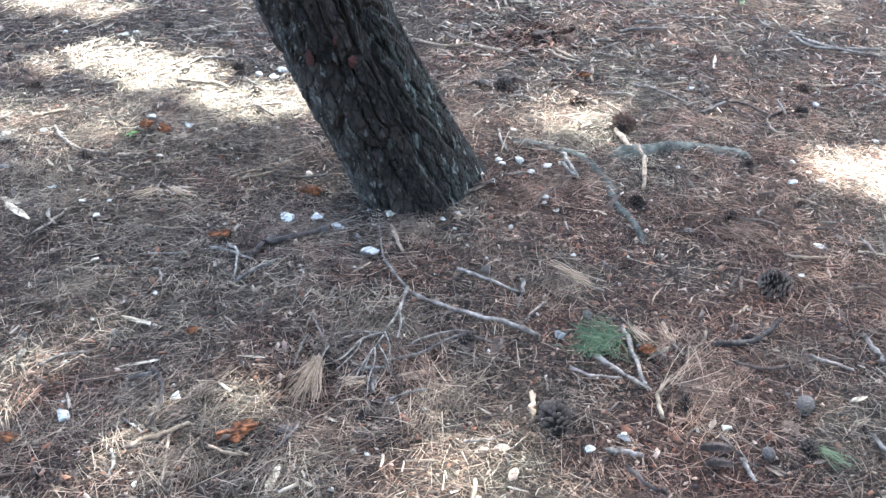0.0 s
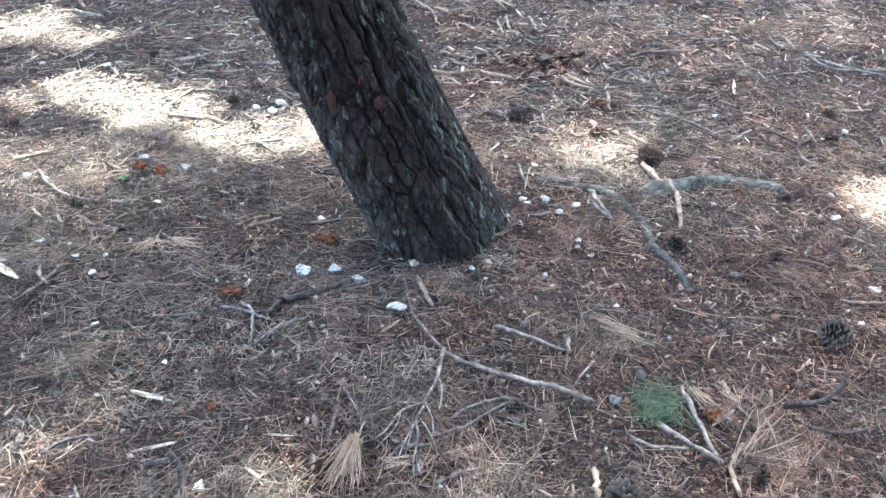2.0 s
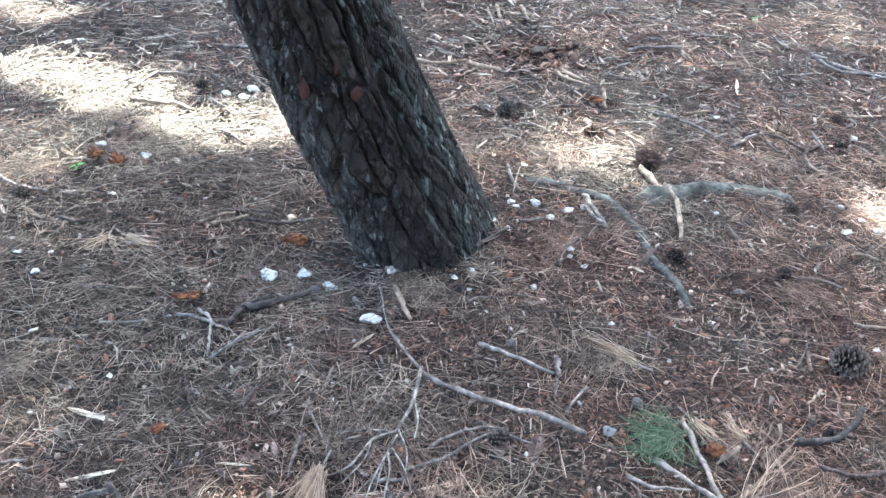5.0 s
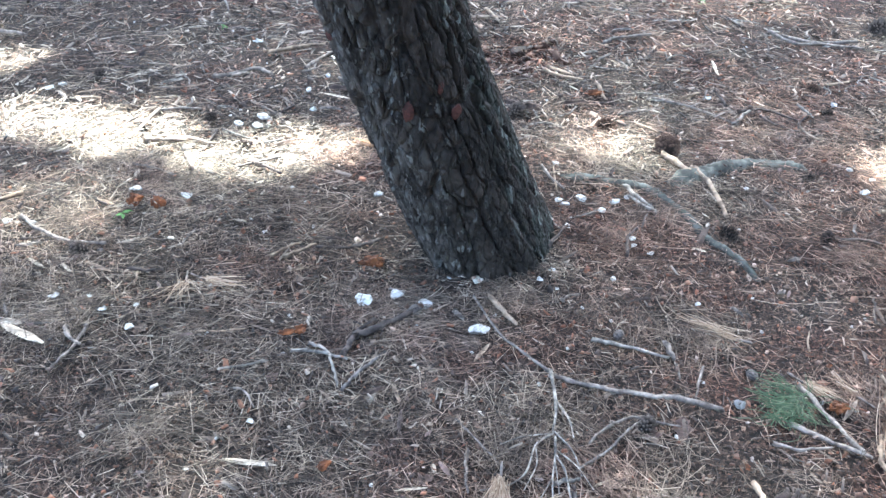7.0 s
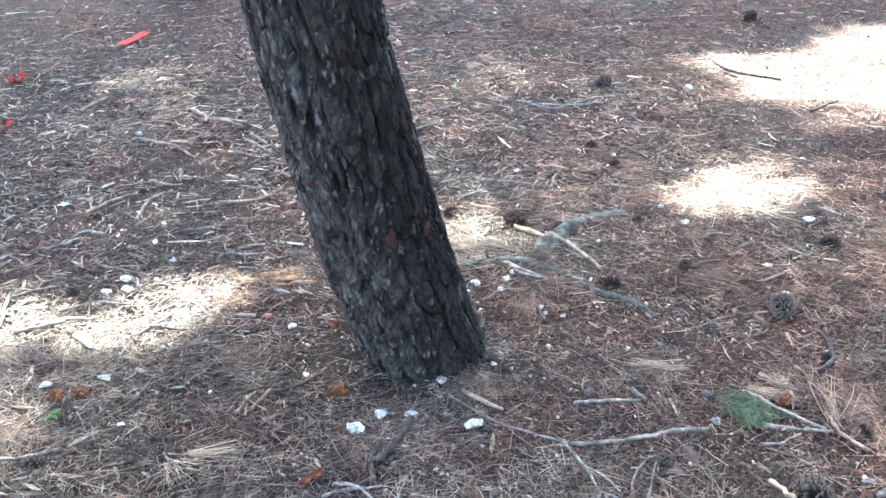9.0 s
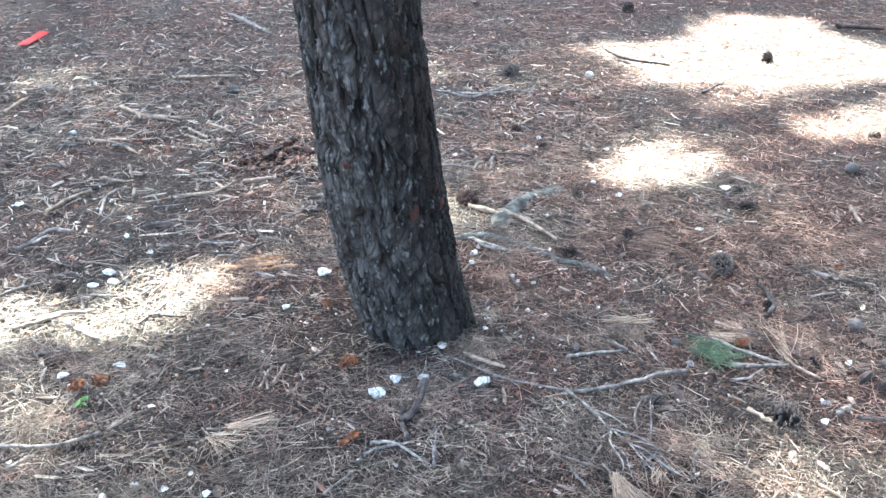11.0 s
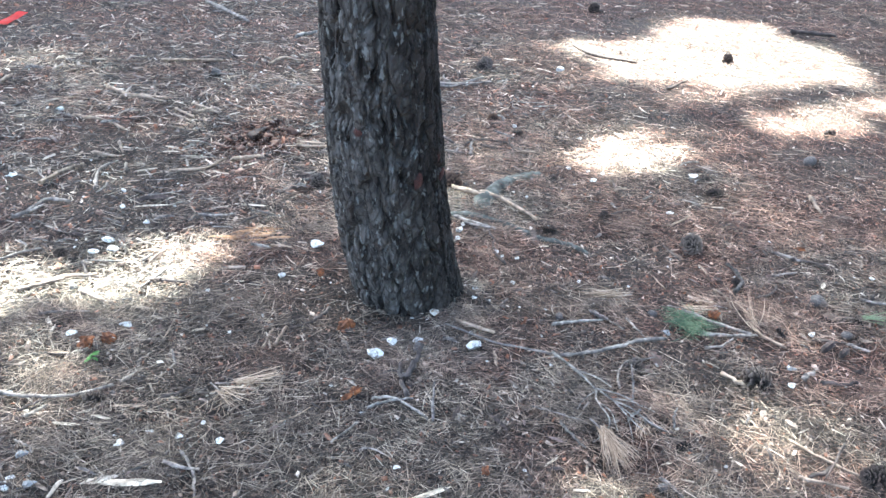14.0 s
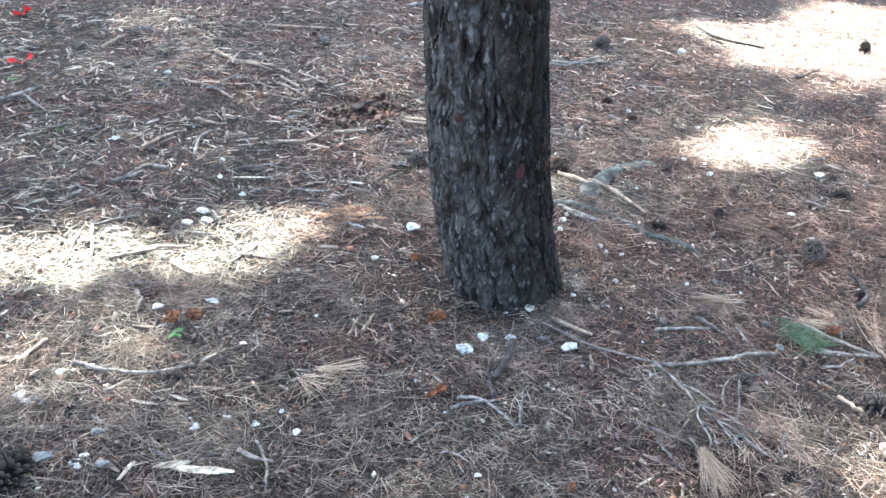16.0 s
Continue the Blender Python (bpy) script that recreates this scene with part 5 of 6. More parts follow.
stick("stick", [(-1.194, 2.961), (-1.159, 2.909), (-1.070, 2.817), (-0.960, 2.781)], 0.0067, "grey", "grey knotted stick with two small cones")
stick("stick", [(-1.178, 2.848), (-1.101, 2.843)], 0.0043, "dark", "thin dark twig on needle litter")
stick("stick", [(-0.975, 2.459), (-0.998, 2.380), (-1.038, 2.319)], 0.0047, "grey", "thin grey twig on needle litter")
stick("stick", [(-0.518, 2.686), (-0.433, 2.744)], 0.0069, "pale", "pale stick on needle litter")
stick("stick", [(0.636, 5.021), (0.903, 4.880)], 0.0114, "pale", "pale straight stick far off")
stick("stick", [(1.052, 4.700), (1.166, 4.721), (1.195, 4.600)], 0.0113, "pale", "pale curved stick far off")
stick("stick", [(1.522, 4.023), (1.640, 3.970), (1.830, 3.961)], 0.0123, "grey", "grey curved stick on needle litter")
stick("stick", [(2.692, 4.022), (2.629, 3.844), (2.731, 3.632)], 0.0129, "dark", "dark stick beside the bright patch")
stick("stick", [(-0.504, 4.035), (-0.386, 4.098), (-0.283, 4.122)], 0.0105, "pale", "pale stick on dark litter")
stick("stick", [(-0.641, 3.854), (-0.548, 3.900), (-0.493, 3.842)], 0.0100, "grey", "grey stick on dark litter")
stick("stick", [(-0.066, 3.878), (0.050, 3.829), (0.168, 3.852)], 0.0085, "pale", "pale twig on needle litter")
stick("stick", [(0.178, 3.828), (0.297, 3.791)], 0.0109, "pale", "short pale stick on needle litter")
stick("stick", [(-0.377, 3.879), (-0.268, 4.041), (-0.168, 4.074)], 0.0082, "grey", "grey hooked twig on needle litter")
stick("stick", [(-0.080, 4.560), (-0.010, 4.450), (0.008, 4.320)], 0.0098, "pale", "pale curved twig on needle litter")
stick("stick", [(-0.749, 4.736), (-0.657, 4.752), (-0.566, 4.786)], 0.0120, "grey", "grey branched stick on needle litter")
stick("stick", [(-0.657, 4.752), (-0.635, 4.524)], 0.0073, "grey", "grey twig on needle litter")
stick("stick", [(-0.189, 5.085), (-0.040, 5.181)], 0.0134, "pale", "pale stick on needle litter")
stick("stick", [(0.502, 3.823), (0.570, 3.738)], 0.0091, "pale", "pale stick behind the tree")
stick("stick", [(0.304, 4.390), (0.314, 4.274)], 0.0099, "pale", "pale twig on needle litter")
stick("stick", [(0.404, 4.414), (0.425, 4.250)], 0.0100, "pale", "pale twig on needle litter")
stick("stick", [(-0.207, 4.177), (-0.153, 4.121)], 0.0112, "pale", "short pale stick on needle litter")
stick("stick", [(-0.078, 4.213), (-0.115, 4.125)], 0.0091, "pale", "pale twig on needle litter")
stick("stick", [(0.475, 2.870), (0.498, 2.800), (0.520, 2.781)], 0.0058, "bleached", "thin bleached twig on needle litter")
stick("stick", [(0.106, 1.394), (0.197, 1.376), (0.320, 1.392)], 0.0068, "dark", "dark curved twig on bright needles")
stick("stick", [(0.222, 1.503), (0.214, 1.413), (0.220, 1.312)], 0.0055, "pale", "thin pale stick on bright needles")
stick("stick", [(0.085, 1.413), (0.141, 1.308)], 0.0053, "pale", "thin pale stick on needle litter")
stick("stick", [(2.471, 3.265), (2.689, 3.279)], 0.0090, "dark", "thin dark twig on needle litter")
stick("stick", [(4.160, 3.415), (4.400, 3.221)], 0.0154, "dark", "dark stick in the bright patch")
stick("stick", [(1.499, 5.870), (1.471, 5.635), (1.436, 5.375)], 0.0178, "grey", "grey stick far off")
stick("stick", [(1.451, 4.974), (1.592, 4.974)], 0.0158, "bleached", "bleached short stick on needle litter")
stick("stick", [(1.716, 2.144), (1.634, 2.059)], 0.0095, "pale", "short pale stick on needle litter")
tuft(-0.150, 1.838, 0.115, -106, 30, 110, "tan", "fan of dry tan pine needles on a twig", 0.42)
tuft(-0.041, 1.781, 0.062, -159, 30, 24, "tan", "dry tan pine needle tuft")
tuft(-0.760, 2.605, 0.113, -95, 45, 30, "tan", "dry needle cluster on needle litter")
tuft(0.509, 2.235, 0.127, 148, 14, 30, "tan", "bundle of dry tan needles")
tuft(0.548, 1.995, 0.080, -160, 55, 150, "green", "tuft of fresh green pine needles")
tuft(0.512, 1.968, 0.075, -135, 55, 80, "green", "tuft of fresh green pine needles beside sticks")
tuft(0.702, 2.001, 0.065, 115, 50, 22, "tan", "dry needle tuft on needle litter")
tuft(0.671, 1.832, 0.185, 55, 30, 18, "tan", "dry needle tuft on needle litter")
tuft(0.962, 1.618, 0.059, -55, 25, 26, "paleg", "pale green needle tuft")
tuft(-0.711, 2.613, 0.115, -43, 14, 40, "tan", "long dry needle bundle")
tuft(0.471, 2.279, 0.091, -58, 18, 26, "tan", "small bundle of dry needles")
tuft(0.610, 2.049, 0.089, -65, 14, 30, "tan", "pale bundle of dry needles")
dead_leaf(0.269, 1.941, 0.062, 70, "leaf_dry", "curled purple-brown dead leaf beside a branch")
dead_leaf(1.136, 2.035, 0.052, 30, "leaf_pink", "pale pinkish dry leaf on litter")
dead_leaf(0.920, 1.693, 0.059, 100, "leaf_pink", "pale curled dry leaf on needles")
dead_leaf(1.027, 1.955, 0.050, 80, "leaf_dry", "brown dry leaf on needles")
dead_leaf(0.863, 1.902, 0.048, 10, "leaf_dry", "brown dry leaf on red litter")
dead_leaf(-0.294, 1.887, 0.044, 20, "leaf_dry", "reddish dry leaf on litter")
dead_leaf(-0.218, 1.503, 0.037, 60, "leaf_dry", "brown dry leaf on litter")
dead_leaf(0.025, 1.867, 0.041, 60, "leaf_pink", "pale dry leaf on needles")
dead_leaf(-0.205, 2.041, 0.038, 10, "leaf_pink", "pale dry leaf on needles")
dead_leaf(-0.386, 2.384, 0.045, 160, "leaf_pink", "pale dry leaf on litter")
dead_leaf(-0.569, 2.233, 0.038, 40, "leaf_dry", "brown dry leaf on needles")
dead_leaf(-1.331, 2.692, 0.055, 20, "leaf_dry", "grey-brown dry leaf on litter")
dead_leaf(-0.717, 2.964, 0.057, 30, "leaf_dry", "grey dry leaf beside orange bark")
dead_leaf(0.197, 1.933, 0.063, 80, "leaf_dry", "brown curled leaf beside a branch")
dead_leaf(-0.486, 2.602, 0.036, 80, "leaf_pink", "pinkish dry leaf on needles")
dead_leaf(0.693, 1.765, 0.035, 50, "leaf_pink", "small orange-pink dry leaf")

chip("wood_chip", -0.552, 1.773, 0.070, 0.018, 19, "grey", "grey wood sliver beside a dark curved twig")
dead_leaf(-0.444, 1.656, 0.050, 30, "leaf_dry", "reddish-brown dry leaf beside a white stone")
stick("stick", [(-0.799, 1.791), (-0.759, 1.823), (-0.703, 1.847)], 0.0040, "grey", "thin grey twig on dark needles", 1.2)
stick("stick", [(-0.553, 1.619), (-0.523, 1.599), (-0.492, 1.572)], 0.0030, "bleached", "thin bleached twig on needles", 1.2)
chip("wood_chip", -0.861, 1.827, 0.051, 0.022, 90, "grey", "grey bark-covered piece of wood")
stick("stick", [(-0.542, 1.516), (-0.524, 1.478), (-0.526, 1.440)], 0.0040, "bleached", "bleached curved twig on bright needles", 1.2)
stick("stick", [(0.836, 1.924), (0.908, 1.896), (0.972, 1.914)], 0.0045, "dark", "dark bent twig on reddish litter", 1.2)
stick("stick", [(1.181, 2.035), (1.191, 1.986), (1.203, 1.939)], 0.0075, "grey", "weathered grey stick on needle litter", 1.2)
stick("stick", [(1.031, 1.956), (1.075, 1.940), (1.120, 1.910)], 0.0050, "grey", "grey twig on reddish litter", 1.2)
stick("stick", [(0.504, 1.595), (0.543, 1.601), (0.580, 1.597)], 0.0085, "grey", "short grey-green stick on needles", 1.2)
stick("stick", [(0.755, 1.676), (0.777, 1.624), (0.814, 1.566)], 0.0045, "dark", "thin dark twig beside bark lumps", 1.2)
stick("stick", [(0.789, 1.587), (0.795, 1.555), (0.805, 1.527)], 0.0060, "grey", "grey stick beside bark lumps", 1.2)
chip("bark_piece", 0.742, 1.627, 0.069, 0.040, -5, "darkbark", "dark weathered lump of bark")
chip("bark_piece", 0.739, 1.577, 0.058, 0.035, -2, "darkbark", "grey-brown weathered lump of bark")
chip("wood_chip", 0.850, 1.554, 0.040, 0.016, -41, "pale", "pale wood splinter on litter")
stone(0.545, 1.651, 0.030, 0.021, "grey_stone", "dull grey stone on needle litter")
dead_leaf(1.021, 1.917, 0.045, 80, "leaf_pink", "pale pinkish dry leaf on litter")
dead_leaf(0.682, 1.724, 0.030, 10, "leaf_dry", "orange-brown dry leaf on litter")
stone(-1.377, 2.676, 0.055, 0.038, "grey_stone", "flat blue-grey stone on dark litter")
stone(-1.287, 2.581, 0.035, 0.025, "grey_stone", "small blue-grey stone on dark litter")
stone(-1.325, 2.952, 0.020, 0.014, "white", "small white stone on needle litter")
stone(-1.341, 2.907, 0.022, 0.015, "white", "small white stone on needle litter")
stone(-1.338, 2.881, 0.028, 0.020, "white", "small white stone on needle litter")
stone(-1.226, 2.949, 0.026, 0.018, "white", "small white stone on needle litter")
stone(-1.330, 2.607, 0.028, 0.020, "white", "small white stone on needle litter")
stone(-1.065, 2.578, 0.026, 0.018, "white", "small white stone on needle litter")
stone(-0.948, 2.511, 0.024, 0.017, "white", "small white stone on needle litter")
stone(-1.305, 2.629, 0.022, 0.015, "white", "small white stone on needle litter")
stone(-0.984, 2.580, 0.022, 0.015, "white", "small white stone on needle litter")
stone(-1.248, 2.683, 0.034, 0.024, "grey_stone", "pale grey-white stone on dark litter")
stick("stick", [(-1.175, 2.812), (-1.148, 2.813), (-1.120, 2.813)], 0.0060, "grey", "short grey stick beside a knotted stick", 1.2)
stick("stick", [(-0.872, 2.651), (-0.878, 2.622), (-0.881, 2.599)], 0.0050, "pale", "short pale curved twig on needles", 1.2)
stick("stick", [(-0.889, 2.662), (-0.853, 2.657), (-0.814, 2.658)], 0.0060, "dark", "dark bent twig on needles", 1.2)
chip("wood_chip", -0.877, 2.800, 0.049, 0.012, 22, "pale", "pale wood splinter beside a seedling")
chip("wood_chip", -0.758, 2.818, 0.074, 0.012, -117, "grey", "grey upright wood splinter in litter")
chip("wood_chip", -1.167, 2.548, 0.050, 0.014, -73, "grey", "grey wood splinter in litter")
dead_leaf(-0.859, 2.432, 0.045, 60, "leaf_pink", "pale dry leaf beside white stones")
stick("stick", [(-0.200, 2.027), (-0.174, 1.969), (-0.144, 1.908)], 0.0030, "grey", "thin grey twig in front of dry needles", 1.2)
stick("stick", [(-0.194, 1.933), (-0.207, 1.888), (-0.213, 1.839)], 0.0045, "grey", "grey twig beside a needle fan", 1.2)
stick("stick", [(-0.047, 1.824), (-0.022, 1.824), (0.003, 1.823)], 0.0060, "bleached", "short bleached stick on litter", 1.2)
stick("stick", [(-0.015, 1.796), (-0.019, 1.772), (-0.016, 1.749)], 0.0060, "bleached", "bleached curved stick on litter", 1.2)
stick("stick", [(0.021, 1.728), (0.072, 1.758), (0.108, 1.768)], 0.0040, "bleached", "thin bleached hooked twig on litter", 1.2)
stick("stick", [(0.330, 2.140), (0.325, 2.114), (0.317, 2.083)], 0.0035, "bleached", "thin bleached twig beside a straight stick", 1.2)
stick("stick", [(0.390, 2.123), (0.360, 2.076), (0.325, 2.014)], 0.0040, "grey", "thin bent grey twig near green needles", 1.2)
stick("stick", [(0.056, 1.922), (0.114, 1.968), (0.181, 1.981), (0.232, 1.953)], 0.0042, "grey", "thin hooked grey twig beside a cone", 1.2)
stone(0.423, 1.998, 0.036, 0.025, "grey_stone", "dull grey-brown stone under green needles")
dead_leaf(0.074, 1.814, 0.050, 20, "leaf_pink", "crumpled pale dry leaf on litter")

# ---- countable small things strewn about ----
def free_spot(gen, x0, x1, y0, y1):
    while True:
        x, y = gen.uniform(x0, x1), gen.uniform(y0, y1)
        ax, ay = axis_of(0.0)
        if math.hypot(x - ax, y - ay) > 0.22:
            return x, y


strew = np.random.default_rng(21)
forms = [thing("pebble", stone_form(400 + i, 0.0062, 0.0048, 0.003, 1), "white", Matrix.Translation((*free_spot(strew, -0.9, 1.2, 1.3, 3.6), 0.004)), "tiny white pebble among needles", "pebble", "white pebbles") for i in range(5)]
for i in range(150):
    x, y = free_spot(strew, -1.7, 1.7, 1.2, 4.6) if i < 110 else free_spot(strew, -1.0, 4.5, 1.8, 6.2)
    copy_thing(forms[i % 5], pose(x, y, floor_at(x, y) + 0.009, strew.uniform(-30, 30), strew.uniform(-30, 30), strew.uniform(0, 360)))
for ob in forms:
    ob.location.z = floor_at(ob.location.x, ob.location.y) + 0.009
for i in range(210):
    x, y = free_spot(strew, -1.6, 1.9, 1.2, 4.4) if i < 90 else free_spot(strew, -1.0, 2.0, 3.2, 5.8)
    a, l = strew.uniform(0, 6.283), strew.uniform(0.04, 0.14)
    mat = ("pale", "grey", "dark", "grey", "dark", "bleached")[i % 6]
    word = {"pale": "pale barkless", "grey": "weathered grey", "dark": "dark barked", "bleached": "bleached"}[mat]
    stick("twig", [(x, y), (x + l * 0.5 * math.cos(a) + strew.normal() * 0.009, y + l * 0.5 * math.sin(a) + strew.normal() * 0.009), (x + l * math.cos(a), y + l * math.sin(a))], strew.uniform(0.0024, 0.0062), mat, word + " twig on the litter")
for i in range(110):
    x, y = free_spot(strew, -0.9, 1.6, 3.3, 5.4) if i % 4 else free_spot(strew, -1.5, 1.5, 1.3, 3.3)
    l = strew.uniform(0.03, 0.09)
    mat = ("pale", "grey", "bleached", "darkbark")[i % 4]
    word = {"pale": "pale", "grey": "weathered grey", "bleached": "bleached", "darkbark": "dark bark-covered"}[mat]
    chip("wood_sliver", x, y, l, l * strew.uniform(0.14, 0.26), strew.uniform(0, 180), mat, word + " sliver of wood on the litter")
for i in range(290):
    x, y = free_spot(strew, -1.6, 1.9, 1.2, 4.4) if i % 5 < 4 else free_spot(strew, -0.8, 2.0, 3.4, 6.0)
    mat = ("palewood", "darkbark", "leaf_pink", "darkbark", "pale", "leaf_dry", "darkbark", "orange", "leaf_dry", "darkbark", "leaf_dry", "grey", "leaf_pink", "grey")[i % 14]
    word = {"palewood": "pale split wood chip", "darkbark": "dark loose bark flake", "pale": "pale wood chip", "orange": "rust-coloured bark flake", "grey": "weathered grey wood chip", "leaf_pink": "pinkish-tan dry bark flake", "leaf_dry": "grey-brown dry bark flake"}[mat]
    l = strew.uniform(0.010, 0.022) if mat == "orange" else strew.uniform(0.014, 0.045) if mat != "darkbark" else strew.uniform(0.02, 0.06)
    chip("bark_flake" if "bark" in word else "wood_chip", x, y, l, l * strew.uniform(0.25, 0.55), strew.uniform(0, 180), mat, word + " on the litter")


# ---- litter too fine to count ----
def patchy(x, y):
    return 0.5 + 0.22 * np.sin(2.9 * x + 1.3 * y + 0.5) + 0.2 * np.sin(5.1 * y - 3.7 * x + 2.0) + 0.15 * np.sin(9.0 * x + 7.0 * y) + 0.14 * np.sin(19.0 * x - 15.0 * y + 1.0) + 0.10 * np.sin(31.0 * y + 23.0 * x)


def scatter(count, x0, x1, y0, y1, around=False, even=0.35):
    fade = 0.05 * (x1 - x0)
    x, y = rng.uniform(x0, x1, count * 2) + rng.normal(0, fade, count * 2), rng.uniform(y0, y1, count * 2) + rng.normal(0, fade, count * 2)
    ax, ay = axis_of(0.0)
    bare = np.exp(-((x - 0.45) / 0.17) ** 2 - ((y - 3.96) / 0.11) ** 2)
    ok = (np.hypot(x - ax, y - ay) > 0.165) & (rng.random(count * 2) < np.clip(patchy(x, y) + even, 0.12, 1) * (1 - 0.85 * bare))
    if around:
        edge = rng.normal(0, 0.25, count * 2)
        ok &= (x < -1.7 + edge) | (x > 6.2 + edge) | (y < 1.0 + edge) | (y > 6.8 + edge)
    return x[ok][:count], y[ok][:count]


def gathered(name, pieces, mat, label, category):
    """One object of the verts and faces of many small pieces."""
    vs, fs, got = [], [], 0
    for v, f in pieces:
        vs.append(v)
        fs.append(f + got)
        got += len(v)
    return tagged(bulk(name, np.concatenate(vs), np.concatenate(fs), MATS[mat]), label, category, kind="stuff")


NEAR, MIDDLE = (-1.75, 1.8, 1.05, 3.5), (-2.2, 2.9, 3.3, 5.2)


def needle_layer(name, layers, mat, low, label):
    """Needles strewn at all angles, at most a few millimetres above one another."""
    pieces = []
    for count, box, width, lo, hi in layers:
        x, y = scatter(count, *box, width > 0.002, 0.16)
        n = len(x)
        z = gz(x, y) + low + rng.gamma(1.6, 0.0045, n)
        pieces.append(strands(x, y, z, rng.uniform(0, 2 * np.pi, n), rng.normal(0, 0.08, n), rng.uniform(lo, hi, n), width * rng.uniform(0.7, 1.3, n), rng.normal(0, 0.22, n), (-0.5, 0.0, 0.5) if width < 0.0008 else (-0.5, 0.5)))
    return gathered(name, pieces, mat, label, "pine needles")


def flat_bits(x, y, s, squash, lie, tilt, corner=0.45):
    """Thin torn flakes that lie at all angles: verts and quad faces."""
    n = len(x)
    turn = rng.uniform(0, 6.283, n)
    tx, ty = rng.normal(0, tilt, n), rng.normal(0, tilt, n)
    top = []
    for lift in (0.0, 1.0):
        for k in range(4):
            a = corner + k * 1.5708 + rng.normal(0, 0.25, n)
            r = s * rng.uniform(0.7, 1.2, n)
            u, v = r * np.cos(a), r * np.sin(a) * squash
            top.append(np.stack([x + u * np.cos(turn) - v * np.sin(turn), y + u * np.sin(turn) + v * np.cos(turn), gz(x, y) + lie + u * tx + v * ty + lift * (0.0008 + s * squash * 0.10)], 1))
    quads = np.array([(k, (k + 1) % 4, 4 + (k + 1) % 4, 4 + k) for k in range(4)] + [(4, 5, 6, 7)])
    return np.stack(top, 1).reshape(-1, 3), ((np.arange(n) * 8)[:, None, None] + quads[None]).reshape(-1, 4)


def crumbs():
    """Flat crumbs of bark, leaf and shell."""
    pieces = []
    for count, box, size in ((24000, (-1.75, 1.8, 1.05, 3.7), 0.0038), (9000, (-1.75, 1.8, 1.05, 3.7), 0.0064), (13000, (-2.0, 2.6, 3.3, 6.6), 0.0072), (7000, (1.7, 6.4, 1.3, 4.2), 0.0060), (5000, (-2.2, 6.4, 4.0, 7.0), 0.0088), (2500, (-4.0, 7.5, -2.0, 8.0), 0.014)):
        x, y = scatter(count, *box, size > 0.011, 0.8)
        n = len(x)
        s = np.minimum(size * rng.lognormal(0, 0.45, n), size * 2.0)
        pieces.append(flat_bits(x, y, s, rng.uniform(0.25, 0.85, n), 0.003 + rng.gamma(1.7, 0.0044, n), 0.32))
    return gathered("bark_crumbs", pieces, "chips", "small crumbs of bark and dead leaf in the litter", "bark crumbs")


def slivers():
    """Weathered strips of wood and bark, thickest on the grey ground beyond the tree."""
    pieces = []
    for count, box, size in ((1300, (-1.6, 1.7, 1.1, 3.3), 0.015), (3600, (-1.2, 1.9, 3.2, 5.6), 0.020), (1200, (1.2, 5.5, 1.6, 6.0), 0.022)):
        x, y = scatter(count, *box)
        n = len(x)
        s = np.minimum(size * rng.lognormal(0, 0.45, n), 0.05)
        pieces.append(flat_bits(x, y, s, rng.uniform(0.07, 0.24, n), 0.007 + rng.gamma(1.6, 0.0036, n), 0.16, 0.74))
    return gathered("wood_slivers", pieces, "slivers", "weathered grey and pale slivers of wood on litter", "wood slivers")


def red_crumbs():
    """What is left of a rotten stump in a shallow hollow."""
    n = 2600
    x, y = 0.45 + rng.normal(0, 0.11, n), 3.96 + rng.normal(0, 0.07, n)
    piece = flat_bits(x, y, 0.0075 * rng.lognormal(0, 0.5, n), rng.uniform(0.3, 0.9, n), rng.gamma(1.5, 0.004, n), 0.4)
    return gathered("rotten_wood_crumbs", [piece], "redrot", "dark red-brown crumbs of rotten wood in a hollow", "rotten wood")


def twiglets():
    """Snapped ends of twigs, thickest where old branches have rotted."""
    pieces = []
    for count, box, width, lo, hi in ((2800, (-1.75, 1.8, 1.05, 3.6), 0.0014, 0.015, 0.06), (3400, (-1.4, 2.2, 3.2, 6.4), 0.0020, 0.02, 0.08), (1500, (-2.0, 6.2, 1.5, 6.8), 0.0026, 0.02, 0.08)):
        x, y = scatter(count, *box)
        n = len(x)
        r = width * rng.lognormal(0, 0.35, n)
        pieces.append(strands(x, y, gz(x, y) + 0.005 + r, rng.uniform(0, 6.283, n), rng.normal(0, 0.06, n), rng.uniform(lo, hi, n), r, rng.normal(0, 0.2, n), (-0.5, 0.0, 0.5)))
    return gathered("twig_bits", pieces, "bits", "snapped twig ends in the litter", "twig bits")


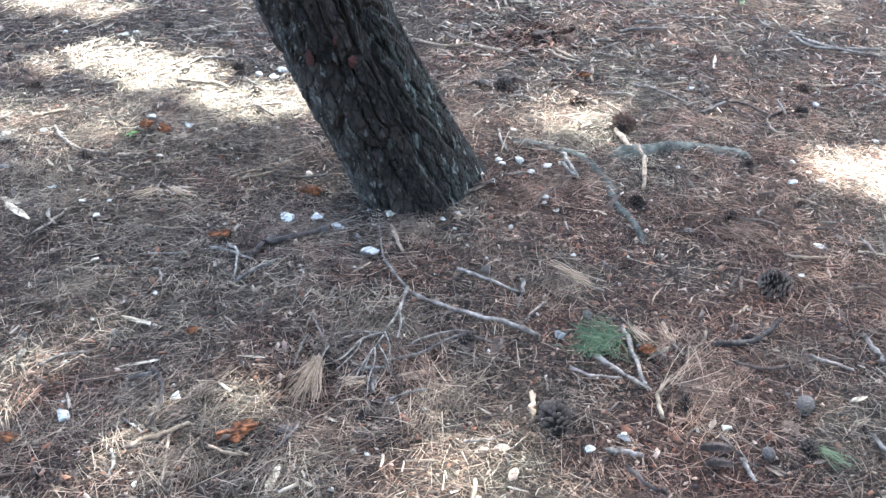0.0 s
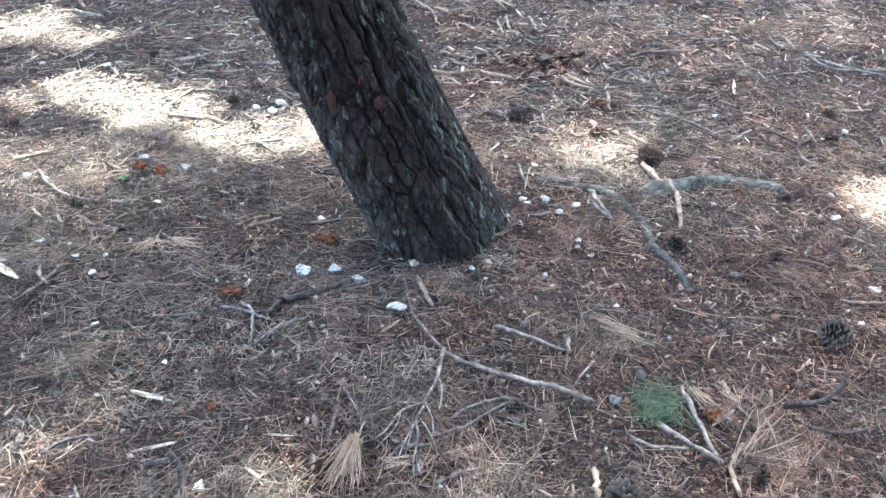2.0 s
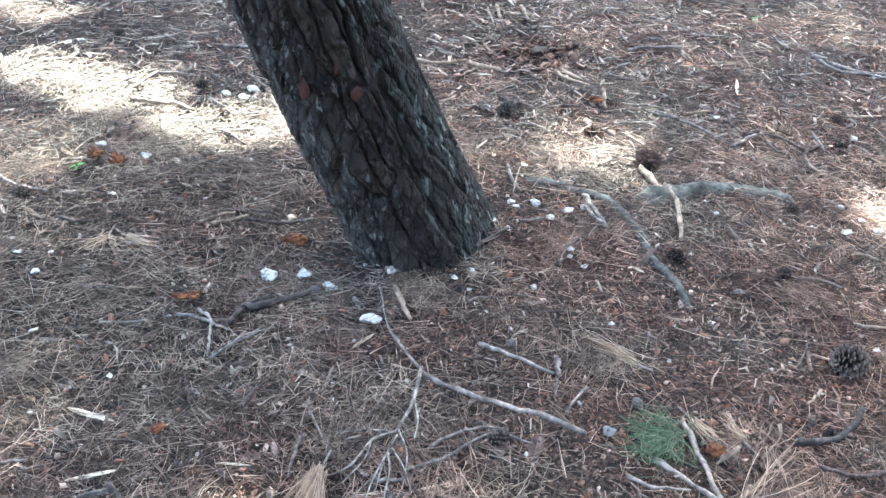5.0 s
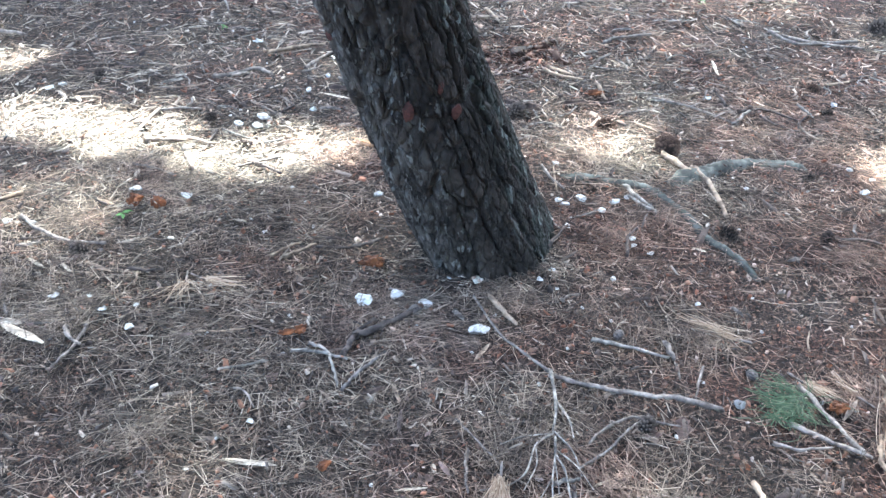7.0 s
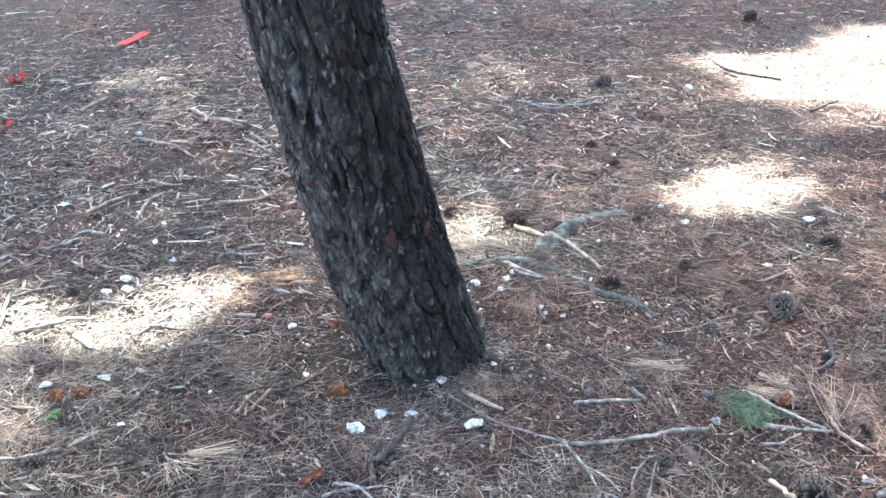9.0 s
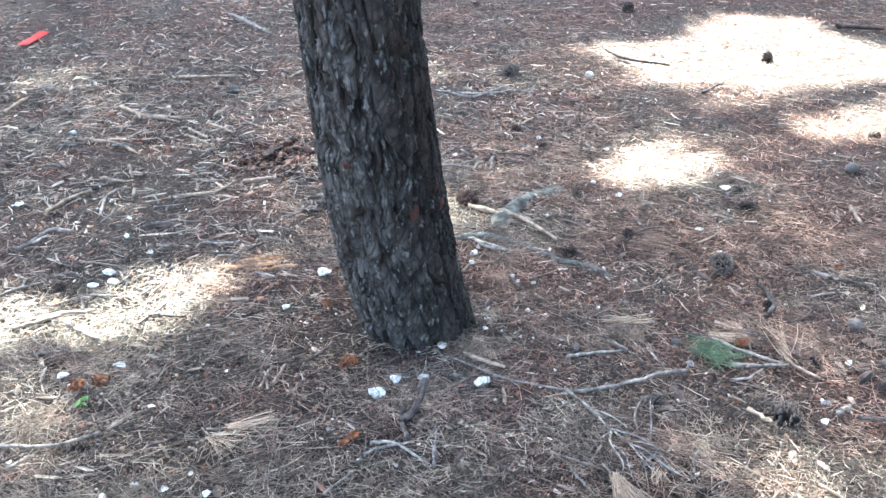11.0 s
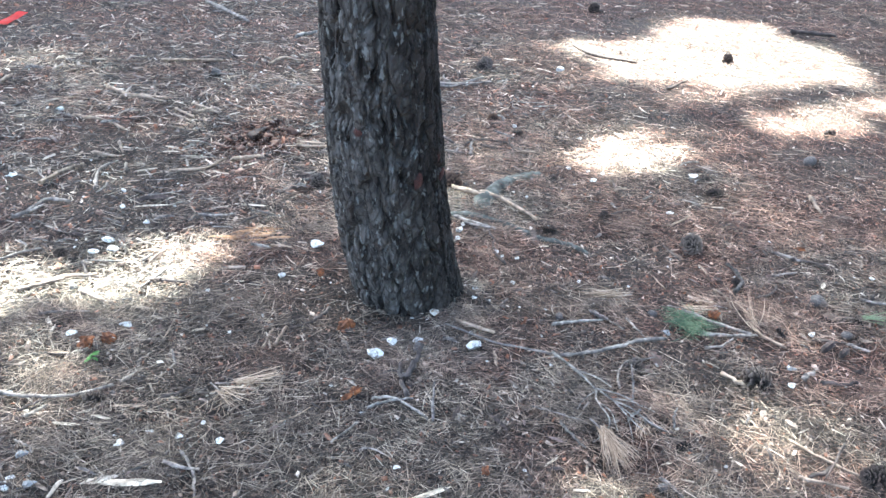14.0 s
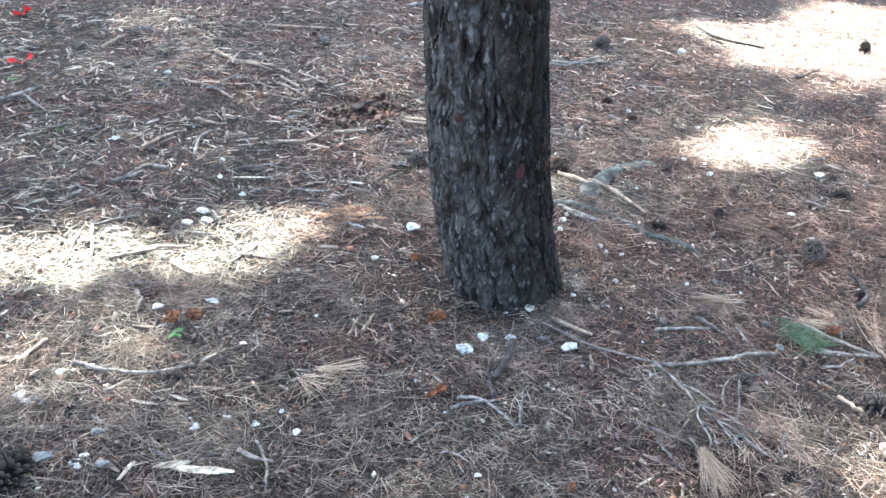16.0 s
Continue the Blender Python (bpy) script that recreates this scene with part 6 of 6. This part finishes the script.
def needle_mats():
    """Old needles matted together, thickest on the grey side of the clearing."""
    pieces = []
    places = [(-0.06, 1.98, 0.15), (0.02, 1.86, 0.15), (0.14, 1.76, 0.12), (-0.72, 2.42, 0.14), (-0.45, 1.66, 0.16), (0.72, 1.99, 0.09), (0.76, 1.80, 0.10)]
    places += [(*free_spot(rng, -1.5, 0.5, 1.15, 3.3), rng.uniform(0.05, 0.14)) for _ in range(26)]
    places += [(*free_spot(rng, 0.3, 1.7, 1.2, 3.2), rng.uniform(0.05, 0.10)) for _ in range(8)]
    for cx, cy, size in places:
        n = int(10000 * size * size) + 90
        x, y = cx + rng.normal(0, size * 0.55, n), cy + rng.normal(0, size * 0.5, n)
        ax, ay = axis_of(0.0)
        ok = np.hypot(x - ax, y - ay) > 0.18
        x, y = x[ok], y[ok]
        n = len(x)
        yaw = rng.uniform(0, 6.283) + rng.normal(0, 0.75, n)
        pieces.append(strands(x, y, gz(x, y) + 0.006 + rng.gamma(1.8, 0.0042, n), yaw, rng.normal(0, 0.08, n), rng.uniform(0.04, 0.12, n), rng.uniform(0.0006, 0.0010, n), rng.normal(0, 0.22, n)))
    return gathered("matted_needles", pieces, "thatch", "pale matted old pine needles in loose heaps", "pine needles")


# the lower layer is decayed and also darkened, as shade between needles would
needle_layer("old_needles", [(46000, NEAR, 0.00050, 0.015, 0.075), (7000, MIDDLE, 0.0009, 0.03, 0.09), (6000, (1.7, 6.4, 1.4, 3.8), 0.0010, 0.04, 0.10)], "shaded_old_litter", 0.0015, "decayed pine needles, coloured dark as in shade, under fresh ones")
needle_layer("needle_litter", [(46000, NEAR, 0.00052, 0.015, 0.075), (7000, NEAR, 0.00085, 0.03, 0.10), (8000, MIDDLE, 0.0009, 0.04, 0.10), (9000, (1.7, 6.4, 1.4, 3.8), 0.0009, 0.03, 0.09), (10000, (-2.2, 6.4, 4.4, 7.0), 0.0010, 0.04, 0.10), (7000, (-4.5, 8.0, -2.5, 8.5), 0.0030, 0.07, 0.15)], "litter", 0.005, "dry brown and grey pine needles covering the ground")
needle_mats()
crumbs()
slivers()
red_crumbs()
twiglets()
